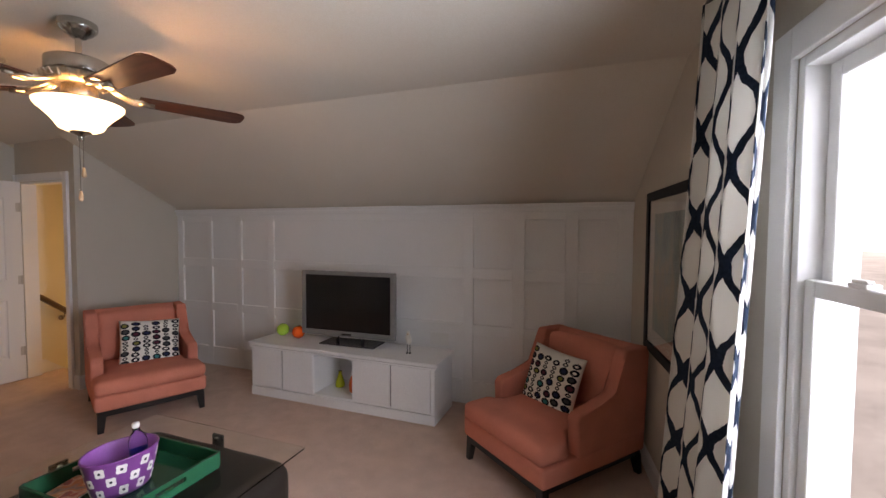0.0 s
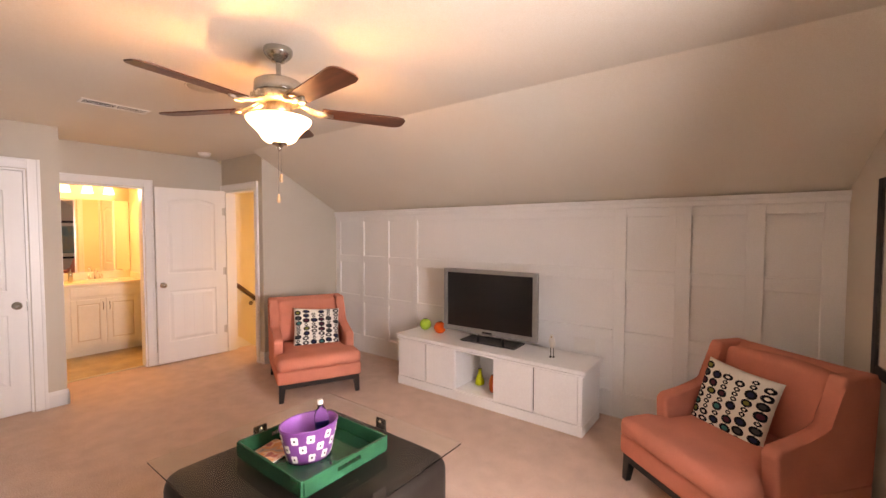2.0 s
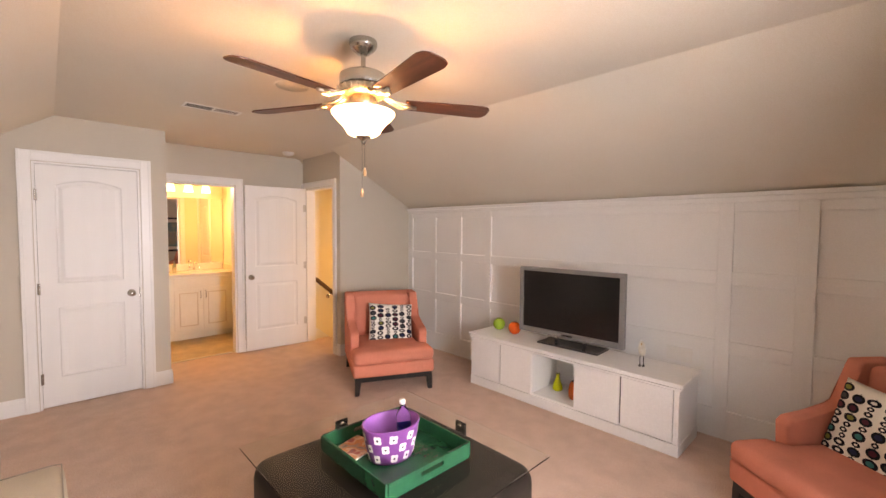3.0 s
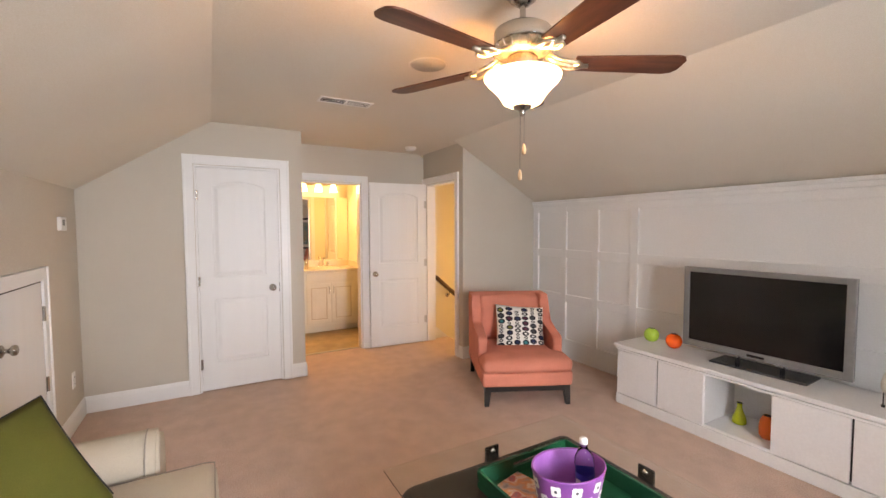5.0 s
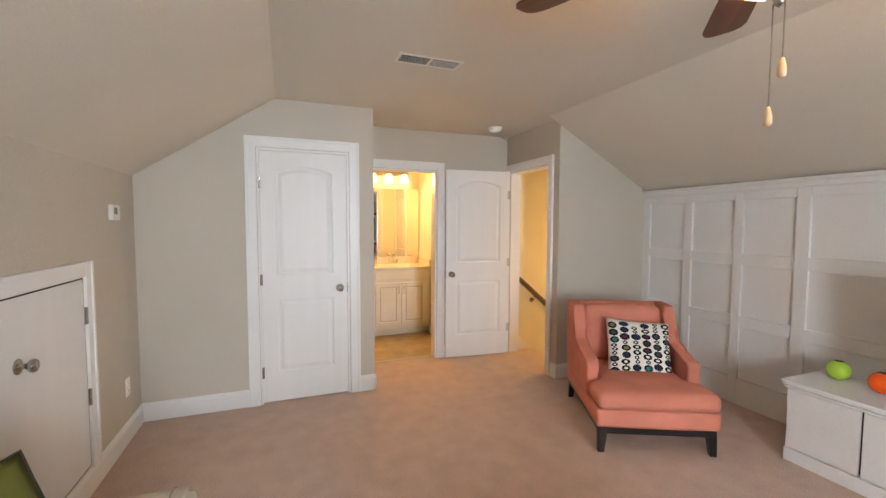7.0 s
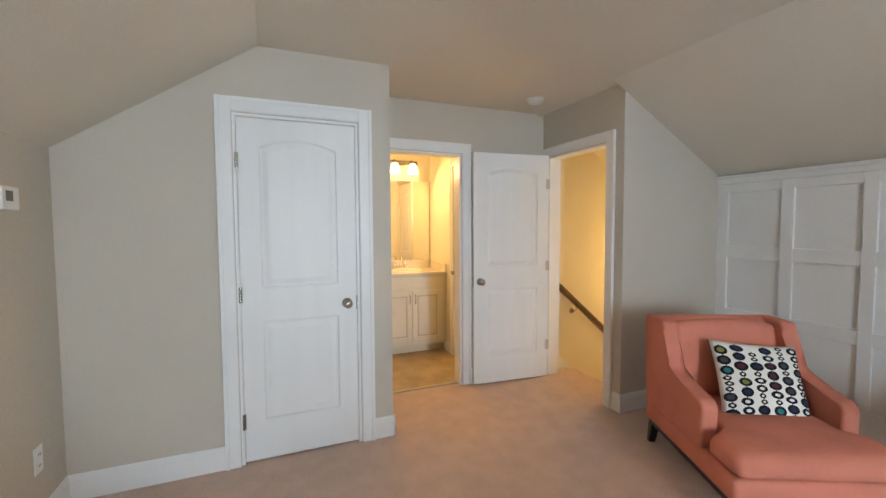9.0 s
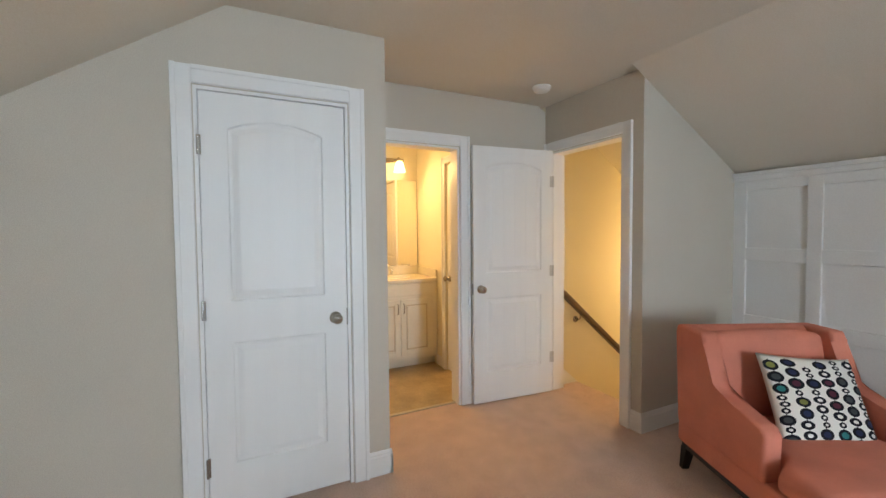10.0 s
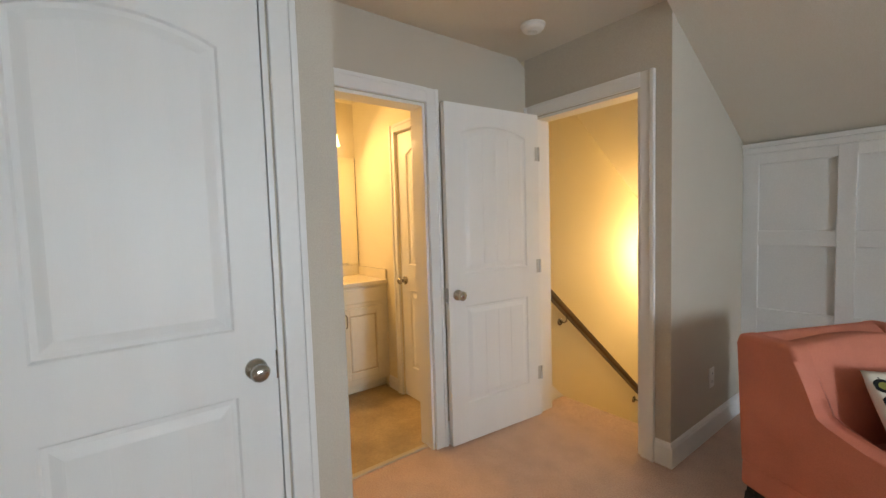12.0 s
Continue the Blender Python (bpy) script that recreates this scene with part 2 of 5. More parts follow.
def moulded_panel(bm, pts, y, sign, depth=0.008):
    """A raised field inside a sunk moulding, on the face y of a door leaf that looks along sign * y."""
    loops = []
    for d, dy in ((-0.002, 0.0005), (0.006, -depth), (0.020, -depth), (0.042, -0.001), (0.048, 0.0005)):
        q = inset(pts, d)
        loops.append([bm.verts.new((p[0], y + sign * dy, p[1])) for p in q])
    for a, b in zip(loops, loops[1:]):
        for i in range(len(a)):
            j = (i + 1) % len(a)
            bm.faces.new((a[i], a[j], b[j], b[i]))
    # plank grooves across the field
    q = [(v.co.x, v.co.z) for v in loops[-1]]
    back = [bm.verts.new((p[0], y - sign * 0.0012, p[1])) for p in q]
    bm.faces.new(back)
    topline = sorted(q[2:], key=lambda p: p[0]) if len(q) > 4 else sorted(q[2:4], key=lambda p: p[0])
    zb = q[0][1]
    xs0, xs1 = topline[0][0], topline[-1][0]

    def top_at(x):
        for (xa, za), (xb, z2) in zip(topline, topline[1:]):
            if xa <= x <= xb + 1e-9:
                return za + (z2 - za) * (x - xa) / max(1e-6, xb - xa)
        return topline[-1][1]
    npl = 4
    for k in range(npl):
        a = xs0 + (xs1 - xs0) * k / npl + (0.0013 if k else 0)
        b = xs0 + (xs1 - xs0) * (k + 1) / npl - (0.0013 if k < npl - 1 else 0)
        cols = [a + (b - a) * i / 4 for i in range(5)]
        f = [(a, zb), (b, zb)] + [(x, top_at(x)) for x in cols[::-1]]
        front = [bm.verts.new((p[0], y + sign * 0.0005, p[1])) for p in f]
        rear = [bm.verts.new((p[0], y - sign * 0.0011, p[1])) for p in f]
        bm.faces.new(front)
        for i in range(len(f)):
            j = (i + 1) % len(f)
            bm.faces.new((front[i], front[j], rear[j], rear[i]))


def leaf(name, parent, w, h, th=0.035, arch=0.05, split=0.93):
    """A two-panel moulded door leaf; x from the hinge side, front face at y = 0 towards -y."""
    bm = bmesh.new()
    ml, mr = 0.115, w - 0.115
    lo = arch_pts(ml, mr, 0.24, split - 0.10, 0)
    hi = arch_pts(ml, mr, split + 0.10, h - 0.115, arch)
    for y, s in ((0.0, -1), (th, 1)):
        outer = [(0, 0), (w, 0), (w, h), (0, h)]
        vo = [bm.verts.new((p[0], y, p[1])) for p in outer]
        edges = [bm.edges.new((vo[i], vo[(i + 1) % 4])) for i in range(4)]
        for ps in (lo, hi):
            vs = [bm.verts.new((p[0], y, p[1])) for p in ps]
            edges += [bm.edges.new((vs[i], vs[(i + 1) % len(vs)])) for i in range(len(vs))]
        bmesh.ops.triangle_fill(bm, edges=edges, use_beauty=True)
        for ps in (lo, hi):
            moulded_panel(bm, ps, y, s)
    o = [(0, 0), (w, 0), (w, h), (0, h)]
    for i in range(4):
        a, b = o[i], o[(i + 1) % 4]
        bm.faces.new([bm.verts.new((a[0], 0, a[1])), bm.verts.new((b[0], 0, b[1])), bm.verts.new((b[0], th, b[1])), bm.verts.new((a[0], th, a[1]))])
    return part(name, bm, DOORM, parent)


def knob(parent, x, z, y=0.0, s=-1, name="door_knob"):
    prof = [(0, 0), (0.032, 0), (0.032, 0.006), (0.026, 0.010), (0.012, 0.013), (0.011, 0.030), (0.017, 0.036), (0.026, 0.044), (0.028, 0.053), (0.023, 0.062), (0.011, 0.066), (0, 0.0665)]
    ob = part(name, lathe(prof, 24), NICKEL, parent, "satin nickel round knob", smooth=True)
    ob.matrix_basis = pose(x, y, z, 90 if s < 0 else -90)
    return ob


def hinge(parent, x, z, y=-0.004, h=0.09, mat=HINGEM):
    bm = bmesh.new()
    tube(bm, [(x, y - 0.006, z), (x, y - 0.006, z + h)], 0.007, 10)
    box(bm, x - 0.012, y - 0.002, z, x + 0.012, y + 0.002, z + h)
    return part("hinge", bm, mat, parent, "satin nickel butt hinge")


def wall_pose_x(x, y):
    """Local x runs along +y, local -y looks along +x."""
    return pose(x, y, 0, 0, 0, 90)


# closet door, shut
m = wall_pose_x(XC, CD[0])
casing("door_casing", m, CD[1] - CD[0], CD[2])
jambs("door_jamb", m, CD[1] - CD[0], CD[2])
d1 = thing("door_1", "white two-panel arch-top closet door, shut", "door", pose(XC - 0.008, CD[0] + 0.019, 0.012, 0, 0, 90), kind="structure")
leaf("door_leaf", d1, CD[1] - CD[0] - 0.038, CD[2] - 0.032)
knob(d1, CD[1] - CD[0] - 0.038 - 0.062, 0.905)
for z in (0.20, 0.95, 1.72):
    hinge(d1, -0.004, z, mat=NICKEL)
part("latch_plate", boxed(0.664, -0.002, 0.86, 0.670, 0.01, 0.95), NICKEL, d1, "nickel strike plate")
# unseen black panel added in place of the unlit closet
struct("closet_shade_panel", boxed(XC - 0.14, CD[0] - 0.1, 0, XC - 0.125, CD[1] + 0.1, 2.2), DARK, "black panel standing in for the unlit closet behind the door", "wall")

# bath doorway
casing("door_casing", wall_pose_x(XB, BD[0]), BD[1] - BD[0], BD[2])
jambs("door_jamb", wall_pose_x(XB, BD[0]), BD[1] - BD[0], BD[2])
# stair doorway
m = pose(SD[0], YS, 0)
casing("door_casing", m, SD[1] - SD[0], SD[2], bw=0.08)
jambs("door_jamb", m, SD[1] - SD[0], SD[2])
# stair door, folded back against the bath wall
d2 = thing("door_2", "white two-panel arch-top door, standing open", "door", pose(SD[0] + 0.012, YS - 0.030, 0.012, 0, 0, -95.0), kind="structure")
DW = 0.735
leaf("door_leaf", d2, DW, 2.02)
knob(d2, DW - 0.06, 0.905, 0.035, 1)
for z in (0.25, 0.98, 1.72):
    hb = bmesh.new()
    box(hb, 0.004, 0.033, z, 0.030, 0.037, z + 0.09)
    tube(hb, [(0.0, 0.040, z), (0.0, 0.040, z + 0.09)], 0.007, 10)
    part("hinge", hb, HINGEM, d2, "satin nickel butt hinge")
part("latch_plate", boxed(DW - 0.001, 0.006, 0.86, DW + 0.002, 0.03, 0.95), NICKEL, d2, "nickel latch plate")

# access door in the knee wall
AX0, AX1, AZ0, AZ1 = -3.385, -2.665, 0.155, 1.165
m = pose(AX1, YK, 0, 0, 0, 180)
casing("access_casing", m, AX1 - AX0, AZ1, 0.085, 0.018, bottom=0.13, label="white casing of the attic access door")
d3 = thing("door_3", "small flat white attic access door, shut", "access door", pose(AX1, YK + 0.004, 0, 0, 0, 180), kind="structure")
part("door_leaf", boxed(0.006, -0.002, AZ0, AX1 - AX0 - 0.006, 0.0, AZ1 - 0.006, 0.0015, 1), DOORM, d3)
# black sheet behind the leaf, its colour gives the gap its shade
part("gap", boxed(0.0, -0.0006, AZ0 - 0.004, AX1 - AX0, 0.001, AZ1), DARK, d3, "black sheet painting the shade in the gap round the leaf")
knob(d3, 0.12, 0.885)
for z in (0.48, 0.92):
    hinge(d3, AX1 - AX0 - 0.002, z, -0.006, mat=NICKEL)

# baseboards
BBH = 0.135


def baseboard(p, q, h=BBH, d=0.014):
    """Along the line p to q, the room on its left."""
    p, q = Vector((*p, 0)), Vector((*q, 0))
    L = (q - p).length
    bm = bmesh.new()
    prof = [(0, 0), (d, 0), (d, h - 0.03), (d - 0.004, h - 0.022), (d - 0.004, h - 0.014), (0.004, h), (0, h)]
    a = [bm.verts.new((0, y, z)) for y, z in prof]
    b = [bm.verts.new((L, y, z)) for y, z in prof]
    bm.faces.new(a)
    bm.faces.new(b)
    for i in range(len(prof)):
        j = (i + 1) % len(prof)
        bm.faces.new((a[i], a[j], b[j], b[i]))
    ang = math.degrees(math.atan2(q.y - p.y, q.x - p.x))
    return struct("baseboard", bm, TRIM, "white painted moulded baseboard", "baseboard", m=pose(p.x, p.y, 0.002, 0, 0, ang))


baseboard((XC, CD[0] - 0.086), (XC, YK))
baseboard((XC, YN + 0.010), (XC, CD[1] + 0.086))
baseboard((XC, YK), (1.5, YK), 0.135)
baseboard((XB, YN), (XC + 0.014, YN))
baseboard((XS, YS), (SD[1] + 0.081, YS))
baseboard((XS, YP - 0.02), (XS, YS - 0.014))
baseboard((XB, YS - 0.01), (XB, BD[1] + 0.087))
c1, c0 = gable(-0.05), gable(4.33)
baseboard((c1.x, c1.y), (c0.x, c0.y))

# board and batten on the panel wall
bat = thing("board_and_batten", "white board and batten wall panelling", "wall panelling", pose(0, YP, 0), kind="structure")
XL, XR = XS, 1.06
stiles = [(-3.885, -3.80), (-3.425, -3.345), (-2.975, -2.905), (-2.54, -2.455), (-0.325, -0.235), (0.115, 0.215), (0.545, 0.645), (0.935, 1.06)]
rails = [(0.002, 0.215), (0.635, 0.725), (1.135, 1.23), (1.655, 1.745)]
DB = 0.023
for a, b in stiles:
    part("stile", boxed(a, -DB, 0.002, b, 0.0, 1.762, 0.003, 2), PANELM, bat)
for za, zb in rails:
    for (a, b), (c, d) in zip(stiles, stiles[1:]):
        part("rail", boxed(b, -DB + 0.001, za, c, 0.0, zb, 0.003, 2), PANELM, bat)
bm = boxed(XL, -0.052, 1.762, XR, 0.0, 1.79, 0.004, 2)
part("cap_moulding", bm, PANELM, bat)
part("bead", boxed(XL, -0.040, 1.722, XR, -0.016, 1.762, 0.005, 2), PANELM, bat)

# ---- gable window ----
win = thing("window_1", "white double-hung window with bright daylight behind", "window", GM, kind="structure")
wa, wb = along(WY1), along(WY0)
wmid = (wa + wb) / 2
GLASS = material("window_glass", (1, 1, 1), 0.0)
gb = GLASS.node_tree.nodes["Principled BSDF"]
gb.inputs["Transmission Weight"].default_value, gb.inputs["IOR"].default_value = 1.0, 1.1


def strip_box(name, x0, y0, z0, x1, y1, z1, par, mat=TRIM, bev=0.003):
    return part(name, boxed(x0, y0, z0, x1, y1, z1, bev, 2), mat, par)


strip_box("casing", wa - 0.09, -0.02, WZ0 - 0.09, wa, 0, WZ1 + 0.09, win)
strip_box("casing", wb, -0.02, WZ0 - 0.09, wb + 0.09, 0, WZ1 + 0.09, win)
strip_box("casing", wa, -0.02, WZ1, wb, 0, WZ1 + 0.09, win)
strip_box("window_sill", wa - 0.1, -0.06, WZ0 - 0.02, wb + 0.1, 0.02, WZ0, win)
strip_box("jamb", wa, 0.0, WZ0, wa + 0.03, 0.15, WZ1, win)
strip_box("jamb", wb - 0.03, 0.0, WZ0, wb, 0.15, WZ1, win)
strip_box("head_jamb", wa + 0.03, 0.0, WZ1 - 0.03, wb - 0.03, 0.15, WZ1, win)
ZM = 1.395
for s0, s1 in ((wa + 0.03, wb - 0.03),):
    for nm, z0, z1, y0 in (("upper_sash", ZM - 0.02, WZ1 - 0.03, 0.058), ("lower_sash", WZ0, ZM + 0.03, 0.018)):
        bm = bmesh.new()
        st = 0.045
        box(bm, s0, y0, z0, s0 + st, y0 + 0.035, z1, 0.004, 2)
        box(bm, s1 - st, y0, z0, s1, y0 + 0.035, z1, 0.004, 2)
        box(bm, s0 + st, y0 + 0.001, z1 - st, s1 - st, y0 + 0.034, z1, 0.004, 2)
        box(bm, s0 + st, y0 + 0.001, z0, s1 - st, y0 + 0.034, z0 + st, 0.004, 2)
        sash = part(nm, bm, TRIM, win)
        pane = part("pane", boxed(s0 + st - 0.003, y0 + 0.016, z0 + st - 0.003, s1 - st + 0.003, y0 + 0.020, z1 - st + 0.003), GLASS, sash)
        pane.visible_shadow = False
    lk = bmesh.new()
    xm = (s0 + s1) / 2 - 0.25
    box(lk, xm - 0.03, 0.016, ZM + 0.03, xm + 0.03, 0.050, ZM + 0.042, 0.004, 2)
    box(lk, xm - 0.012, 0.012, ZM + 0.042, xm + 0.04, 0.028, ZM + 0.052, 0.004, 2)
    part("sash_lock", lk, TRIM, win, "white sash lock")

# sky and ground outside
SKYM = bpy.data.materials.new("overexposed_sky")
SKYM.use_nodes = True
sb = SKYM.node_tree.nodes["Principled BSDF"]
sb.inputs["Base Color"].default_value = (0.8, 0.85, 0.9, 1)
sb.inputs["Emission Color"].default_value = (0.93, 0.97, 1.0, 1)
sb.inputs["Emission Strength"].default_value = 6.0
bd = struct("backdrop", boxed(0, 0, 0, 420, 0.5, 90), SKYM, "hazy bright sky beyond the window", "sky")
bd.matrix_basis = pose(62, 230, -8, 0, 0, -83)
GROUND = vary(material("pale_drive", (0.6, 0.6, 0.58), 0.9), 0.4, 0.8, 1.1)
struct("ground", boxed(-150, -150, -3.4, 400, 150, -3.2), GROUND, "pale ground outside", "ground")

# ---- curtain ----


def curtain_material():
    m = material("ogee_print_fabric", (0.86, 0.85, 0.81), 0.9, spec=0.2)
    n, l, b = nodes_of(m)
    uv = n.new("ShaderNodeUVMap")
    sp = n.new("ShaderNodeSeparateXYZ")
    nz = n.new("ShaderNodeTexNoise")
    nz.inputs["Scale"].default_value = 25
    l.new(uv.outputs[0], nz.inputs["Vector"])
    l.new(uv.outputs[0], sp.inputs[0])

    def mth(op, a, c=None):
        q = n.new("ShaderNodeMath")
        q.operation = op
        for i, v in enumerate((a, c)):
            if v is None:
                continue
            if isinstance(v, (int, float)):
                q.inputs[i].default_value = v
            else:
                l.new(v, q.inputs[i])
        return q.outputs[0]
    P, H, A = 0.142, 0.285, 0.031
    jit = mth("MULTIPLY", mth("SUBTRACT", nz.outputs["Fac"], 0.5), 0.018)
    u = mth("ADD", sp.outputs[0], jit)
    co = mth("MULTIPLY", mth("COSINE", mth("MULTIPLY", sp.outputs[1], 2 * math.pi / H)), A)
    ds = []
    for sh, sg in ((0.0, -1), (P / 2, 1)):
        q = mth("ADD", mth("ADD", u, mth("MULTIPLY", co, sg)), 30 * P - sh + P / 2)
        ds.append(mth("ABSOLUTE", mth("SUBTRACT", mth("MODULO", q, P), P / 2)))
    dm = mth("MINIMUM", ds[0], ds[1])
    line = mth("LESS_THAN", dm, 0.0125)
    mx = n.new("ShaderNodeMixRGB")
    mx.inputs[1].default_value = (0.86, 0.85, 0.81, 1)
    nv = n.new("ShaderNodeTexNoise")
    nv.inputs["Scale"].default_value = 90
    l.new(uv.outputs[0], nv.inputs["Vector"])
    cr = n.new("ShaderNodeValToRGB")
    cr.color_ramp.elements[0].color, cr.color_ramp.elements[1].color = (0.010, 0.016, 0.030, 1), (0.035, 0.058, 0.100, 1)
    l.new(nv.outputs["Fac"], cr.inputs[0])
    l.new(cr.outputs[0], mx.inputs[2])
    l.new(line, mx.inputs[0])
    l.new(mx.outputs[0], b.inputs["Base Color"])
    wv = n.new("ShaderNodeBump")
    wv.inputs["Strength"].default_value = 0.15
    w2 = n.new("ShaderNodeTexNoise")
    w2.inputs["Scale"].default_value = 700
    l.new(uv.outputs[0], w2.inputs["Vector"])
    l.new(w2.outputs["Fac"], wv.inputs["Height"])
    l.new(wv.outputs[0], b.inputs["Normal"])
    tr = n.new("ShaderNodeBsdfTranslucent")
    l.new(mx.outputs[0], tr.inputs[0])
    ms = n.new("ShaderNodeMixShader")
    ms.inputs[0].default_value = 0.45
    l.new(b.outputs[0], ms.inputs[1])
    l.new(tr.outputs[0], ms.inputs[2])
    l.new(ms.outputs[0], n["Material Output"].inputs[0])
    return m


CURT = curtain_material()


def curtain():
    ob = thing("curtain", "white curtain panel with a dark navy ogee print", "curtain", GM)
    nu, nv = 120, 40
    y1t, y0t = 2.53, 2.09      # left and right edges at the top
    y1b, y0b = 2.94, 2.34      # and at the floor
    top, bot = 2.30, 0.03
    me = bpy.data.meshes.new("cloth")
    verts, faces, uvs = [], [], []
    folds = 3.5
    for j in range(nv + 1):
        v = j / nv
        z = top + (bot - top) * v
        a0 = along(y1t + (y1b - y1t) * v ** 1.3)
        a1 = along(y0t + (y0b - y0t) * v ** 1.1)
        for i in range(nu + 1):
            u = i / nu
            ph = 2 * math.pi * folds * u + 0.5 * math.sin(3 * v) + 0.6 * math.sin(5 * u)
            amp = 0.036 * (0.8 + 0.5 * v)
            x = a0 + (a1 - a0) * u + 0.016 * math.sin(2 * ph)
            y = -0.165 + amp * math.sin(ph) * (0.75 + 0.25 * math.sin(7 * u + 1))
            verts.append((x, y, z))
    w = 1.05
    for j in range(nv):
        for i in range(nu):
            a = j * (nu + 1) + i
            faces.append((a, a + 1, a + nu + 2, a + nu + 1))
    me.from_pydata(verts, [], faces)
    lay = me.uv_layers.new(name="UVMap")
    for p in me.polygons:
        p.use_smooth = True
        for li in p.loop_indices:
            vi = me.loops[li].vertex_index
            lay.data[li].uv = ((vi % (nu + 1)) / nu * w, (1 - (vi // (nu + 1)) / nv) * 2.27)
    me.materials.append(CURT)
    cl = new("cloth", me)
    cl.parent = ob
    so = cl.modifiers.new("thick", "SOLIDIFY")
    so.thickness = 0.003
    return ob


curtain()
rod = thing("curtain_rod", "dark metal curtain rod on the gable wall", "curtain rod", GM)
part("rod", tube(bmesh.new(), [(along(2.47), -0.165, 2.315), (along(0.30), -0.165, 2.315)], 0.0125, 12), BLACKW, rod)
part("bracket", boxed(along(2.42), -0.165, 2.305, along(2.40), 0.0, 2.325), BLACKW, rod)

# ---- picture on the gable wall ----
pic = thing("framed_picture", "large dark-framed abstract print in a white mat", "picture", GM)
pa, pb, pz0, pz1 = along(3.815), along(2.93), 0.81, 1.805
FRAMEM = vary(material("dark_frame", (0.012, 0.012, 0.017), 0.6, spec=0.25), 10, 0.8, 1.2, stretch=(1, 1, 6))
fw = 0.055
for a in ((pa, pz0, pa + fw, pz1), (pb - fw, pz0, pb, pz1), (pa + fw, pz1 - fw, pb - fw, pz1), (pa + fw, pz0, pb - fw, pz0 + fw)):
    part("frame_bar", boxed(a[0], -0.032, a[1], a[2], -0.004, a[3], 0.004, 2), FRAMEM, pic)
MAT = vary(material("mat_board", (0.72, 0.69, 0.62), 0.8), 3, 0.98, 1.02)
part("mat", boxed(pa + fw, -0.014, pz0 + fw, pb - fw, -0.006, pz1 - fw), MAT, pic, "off-white mat board")
ART = material("abstract_print", (0.2, 0.3, 0.3), 0.5)
n, l, b = nodes_of(ART)
co = n.new("ShaderNodeTexCoord")
mp = n.new("ShaderNodeMapping")
mp.inputs["Scale"].default_value = (2.6, 1, 1.1)
l.new(co.outputs["Object"], mp.inputs[0])
nz = n.new("ShaderNodeTexNoise")
nz.inputs["Scale"].default_value, nz.inputs["Detail"].default_value, nz.inputs["Distortion"].default_value = 2.6, 5, 0.6
l.new(mp.outputs[0], nz.inputs["Vector"])
cr = n.new("ShaderNodeValToRGB")
for i, (p, c) in enumerate(((0.30, (0.05, 0.13, 0.16)), (0.42, (0.10, 0.24, 0.24)), (0.50, (0.18, 0.26, 0.22)), (0.56, (0.36, 0.30, 0.16)), (0.62, (0.12, 0.26, 0.28)), (0.72, (0.30, 0.20, 0.15)))):
    e = cr.color_ramp.elements[i] if i < 2 else cr.color_ramp.elements.new(p)
    e.position, e.color = p, (*c, 1)
l.new(nz.outputs["Fac"], cr.inputs[0])
l.new(cr.outputs[0], b.inputs["Base Color"])
part("print", boxed(pa + 0.165, -0.018, 0.955, pb - 0.165, -0.015, 1.665), ART, pic, "muted teal and ochre abstract print")
PGL = material("picture_glass", (1, 1, 1), 0.03)
gb = PGL.node_tree.nodes["Principled BSDF"]
gb.inputs["Transmission Weight"].default_value, gb.inputs["IOR"].default_value = 1.0, 1.45
pg = part("glazing", boxed(pa + fw, -0.0255, pz0 + fw, pb - fw, -0.0235, pz1 - fw), PGL, pic, "clear glazing")
pg.visible_shadow = False

# ---- ceiling fan ----
BLADE = vary(material("dark_walnut_blade", (0.085, 0.026, 0.013), 0.40, spec=0.3), 3, 0.6, 1.5, detail=6, bump=0.03, bump_scale=40, stretch=(1, 9, 1))
IRON = vary(material("antique_brass_bracket", (0.60, 0.53, 0.43), 0.40, 1.0), 30, 0.6, 1.2, bump=0.2, bump_scale=120)
SHADE = bpy.data.materials.new("lit_alabaster_glass")
SHADE.use_nodes = True
sb = SHADE.node_tree.nodes["Principled BSDF"]
sb.inputs["Base Color"].default_value = (0.9, 0.82, 0.68, 1)
sb.inputs["Emission Color"].default_value = (1.0, 0.70, 0.38, 1)
sb.inputs["Emission Strength"].default_value = 12.0
fan = thing("ceiling_fan", "five-blade ceiling fan with walnut blades and a lit glass bowl", "ceiling fan", pose(*FAN))
part("canopy", lathe([(0, 2.415), (0.066, 2.415), (0.068, 2.405), (0.066, 2.398), (0.069, 2.394), (0.064, 2.382), (0.050, 2.366), (0.034, 2.356), (0.030, 2.350), (0.016, 2.346), (0, 2.346)], 36), NICKEL, fan, "brushed nickel canopy", True)
part("downrod", tube(bmesh.new(), [(0, 0, 2.350), (0, 0, 2.262)], 0.012, 12), NICKEL, fan)
part("motor", lathe([(0, 2.268), (0.030, 2.268), (0.04, 2.260), (0.100, 2.254), (0.112, 2.246), (0.114, 2.240), (0.114, 2.196), (0.110, 2.186), (0, 2.182)], 40), NICKEL, fan, "brushed nickel motor housing", True)
bm = lathe([(0.108, 2.188), (0.122, 2.180), (0.120, 2.166), (0.102, 2.152), (0.075, 2.142), (0, 2.142)], 40)
part("lower_housing", bm, IRON, fan, "ornate brass-toned vent ring", True)
for k in range(24):
    a = 2 * math.pi * k / 24
    part("vent_rib", boxed(-0.004, -0.002, -0.018, 0.004, 0.004, 0.018, 0.001, 1), IRON, fan, m=pose(0.120 * math.cos(a), 0.120 * math.sin(a), 2.165, 0, 0, math.degrees(a) + 90) @ pose(0, 0, 0, 35))
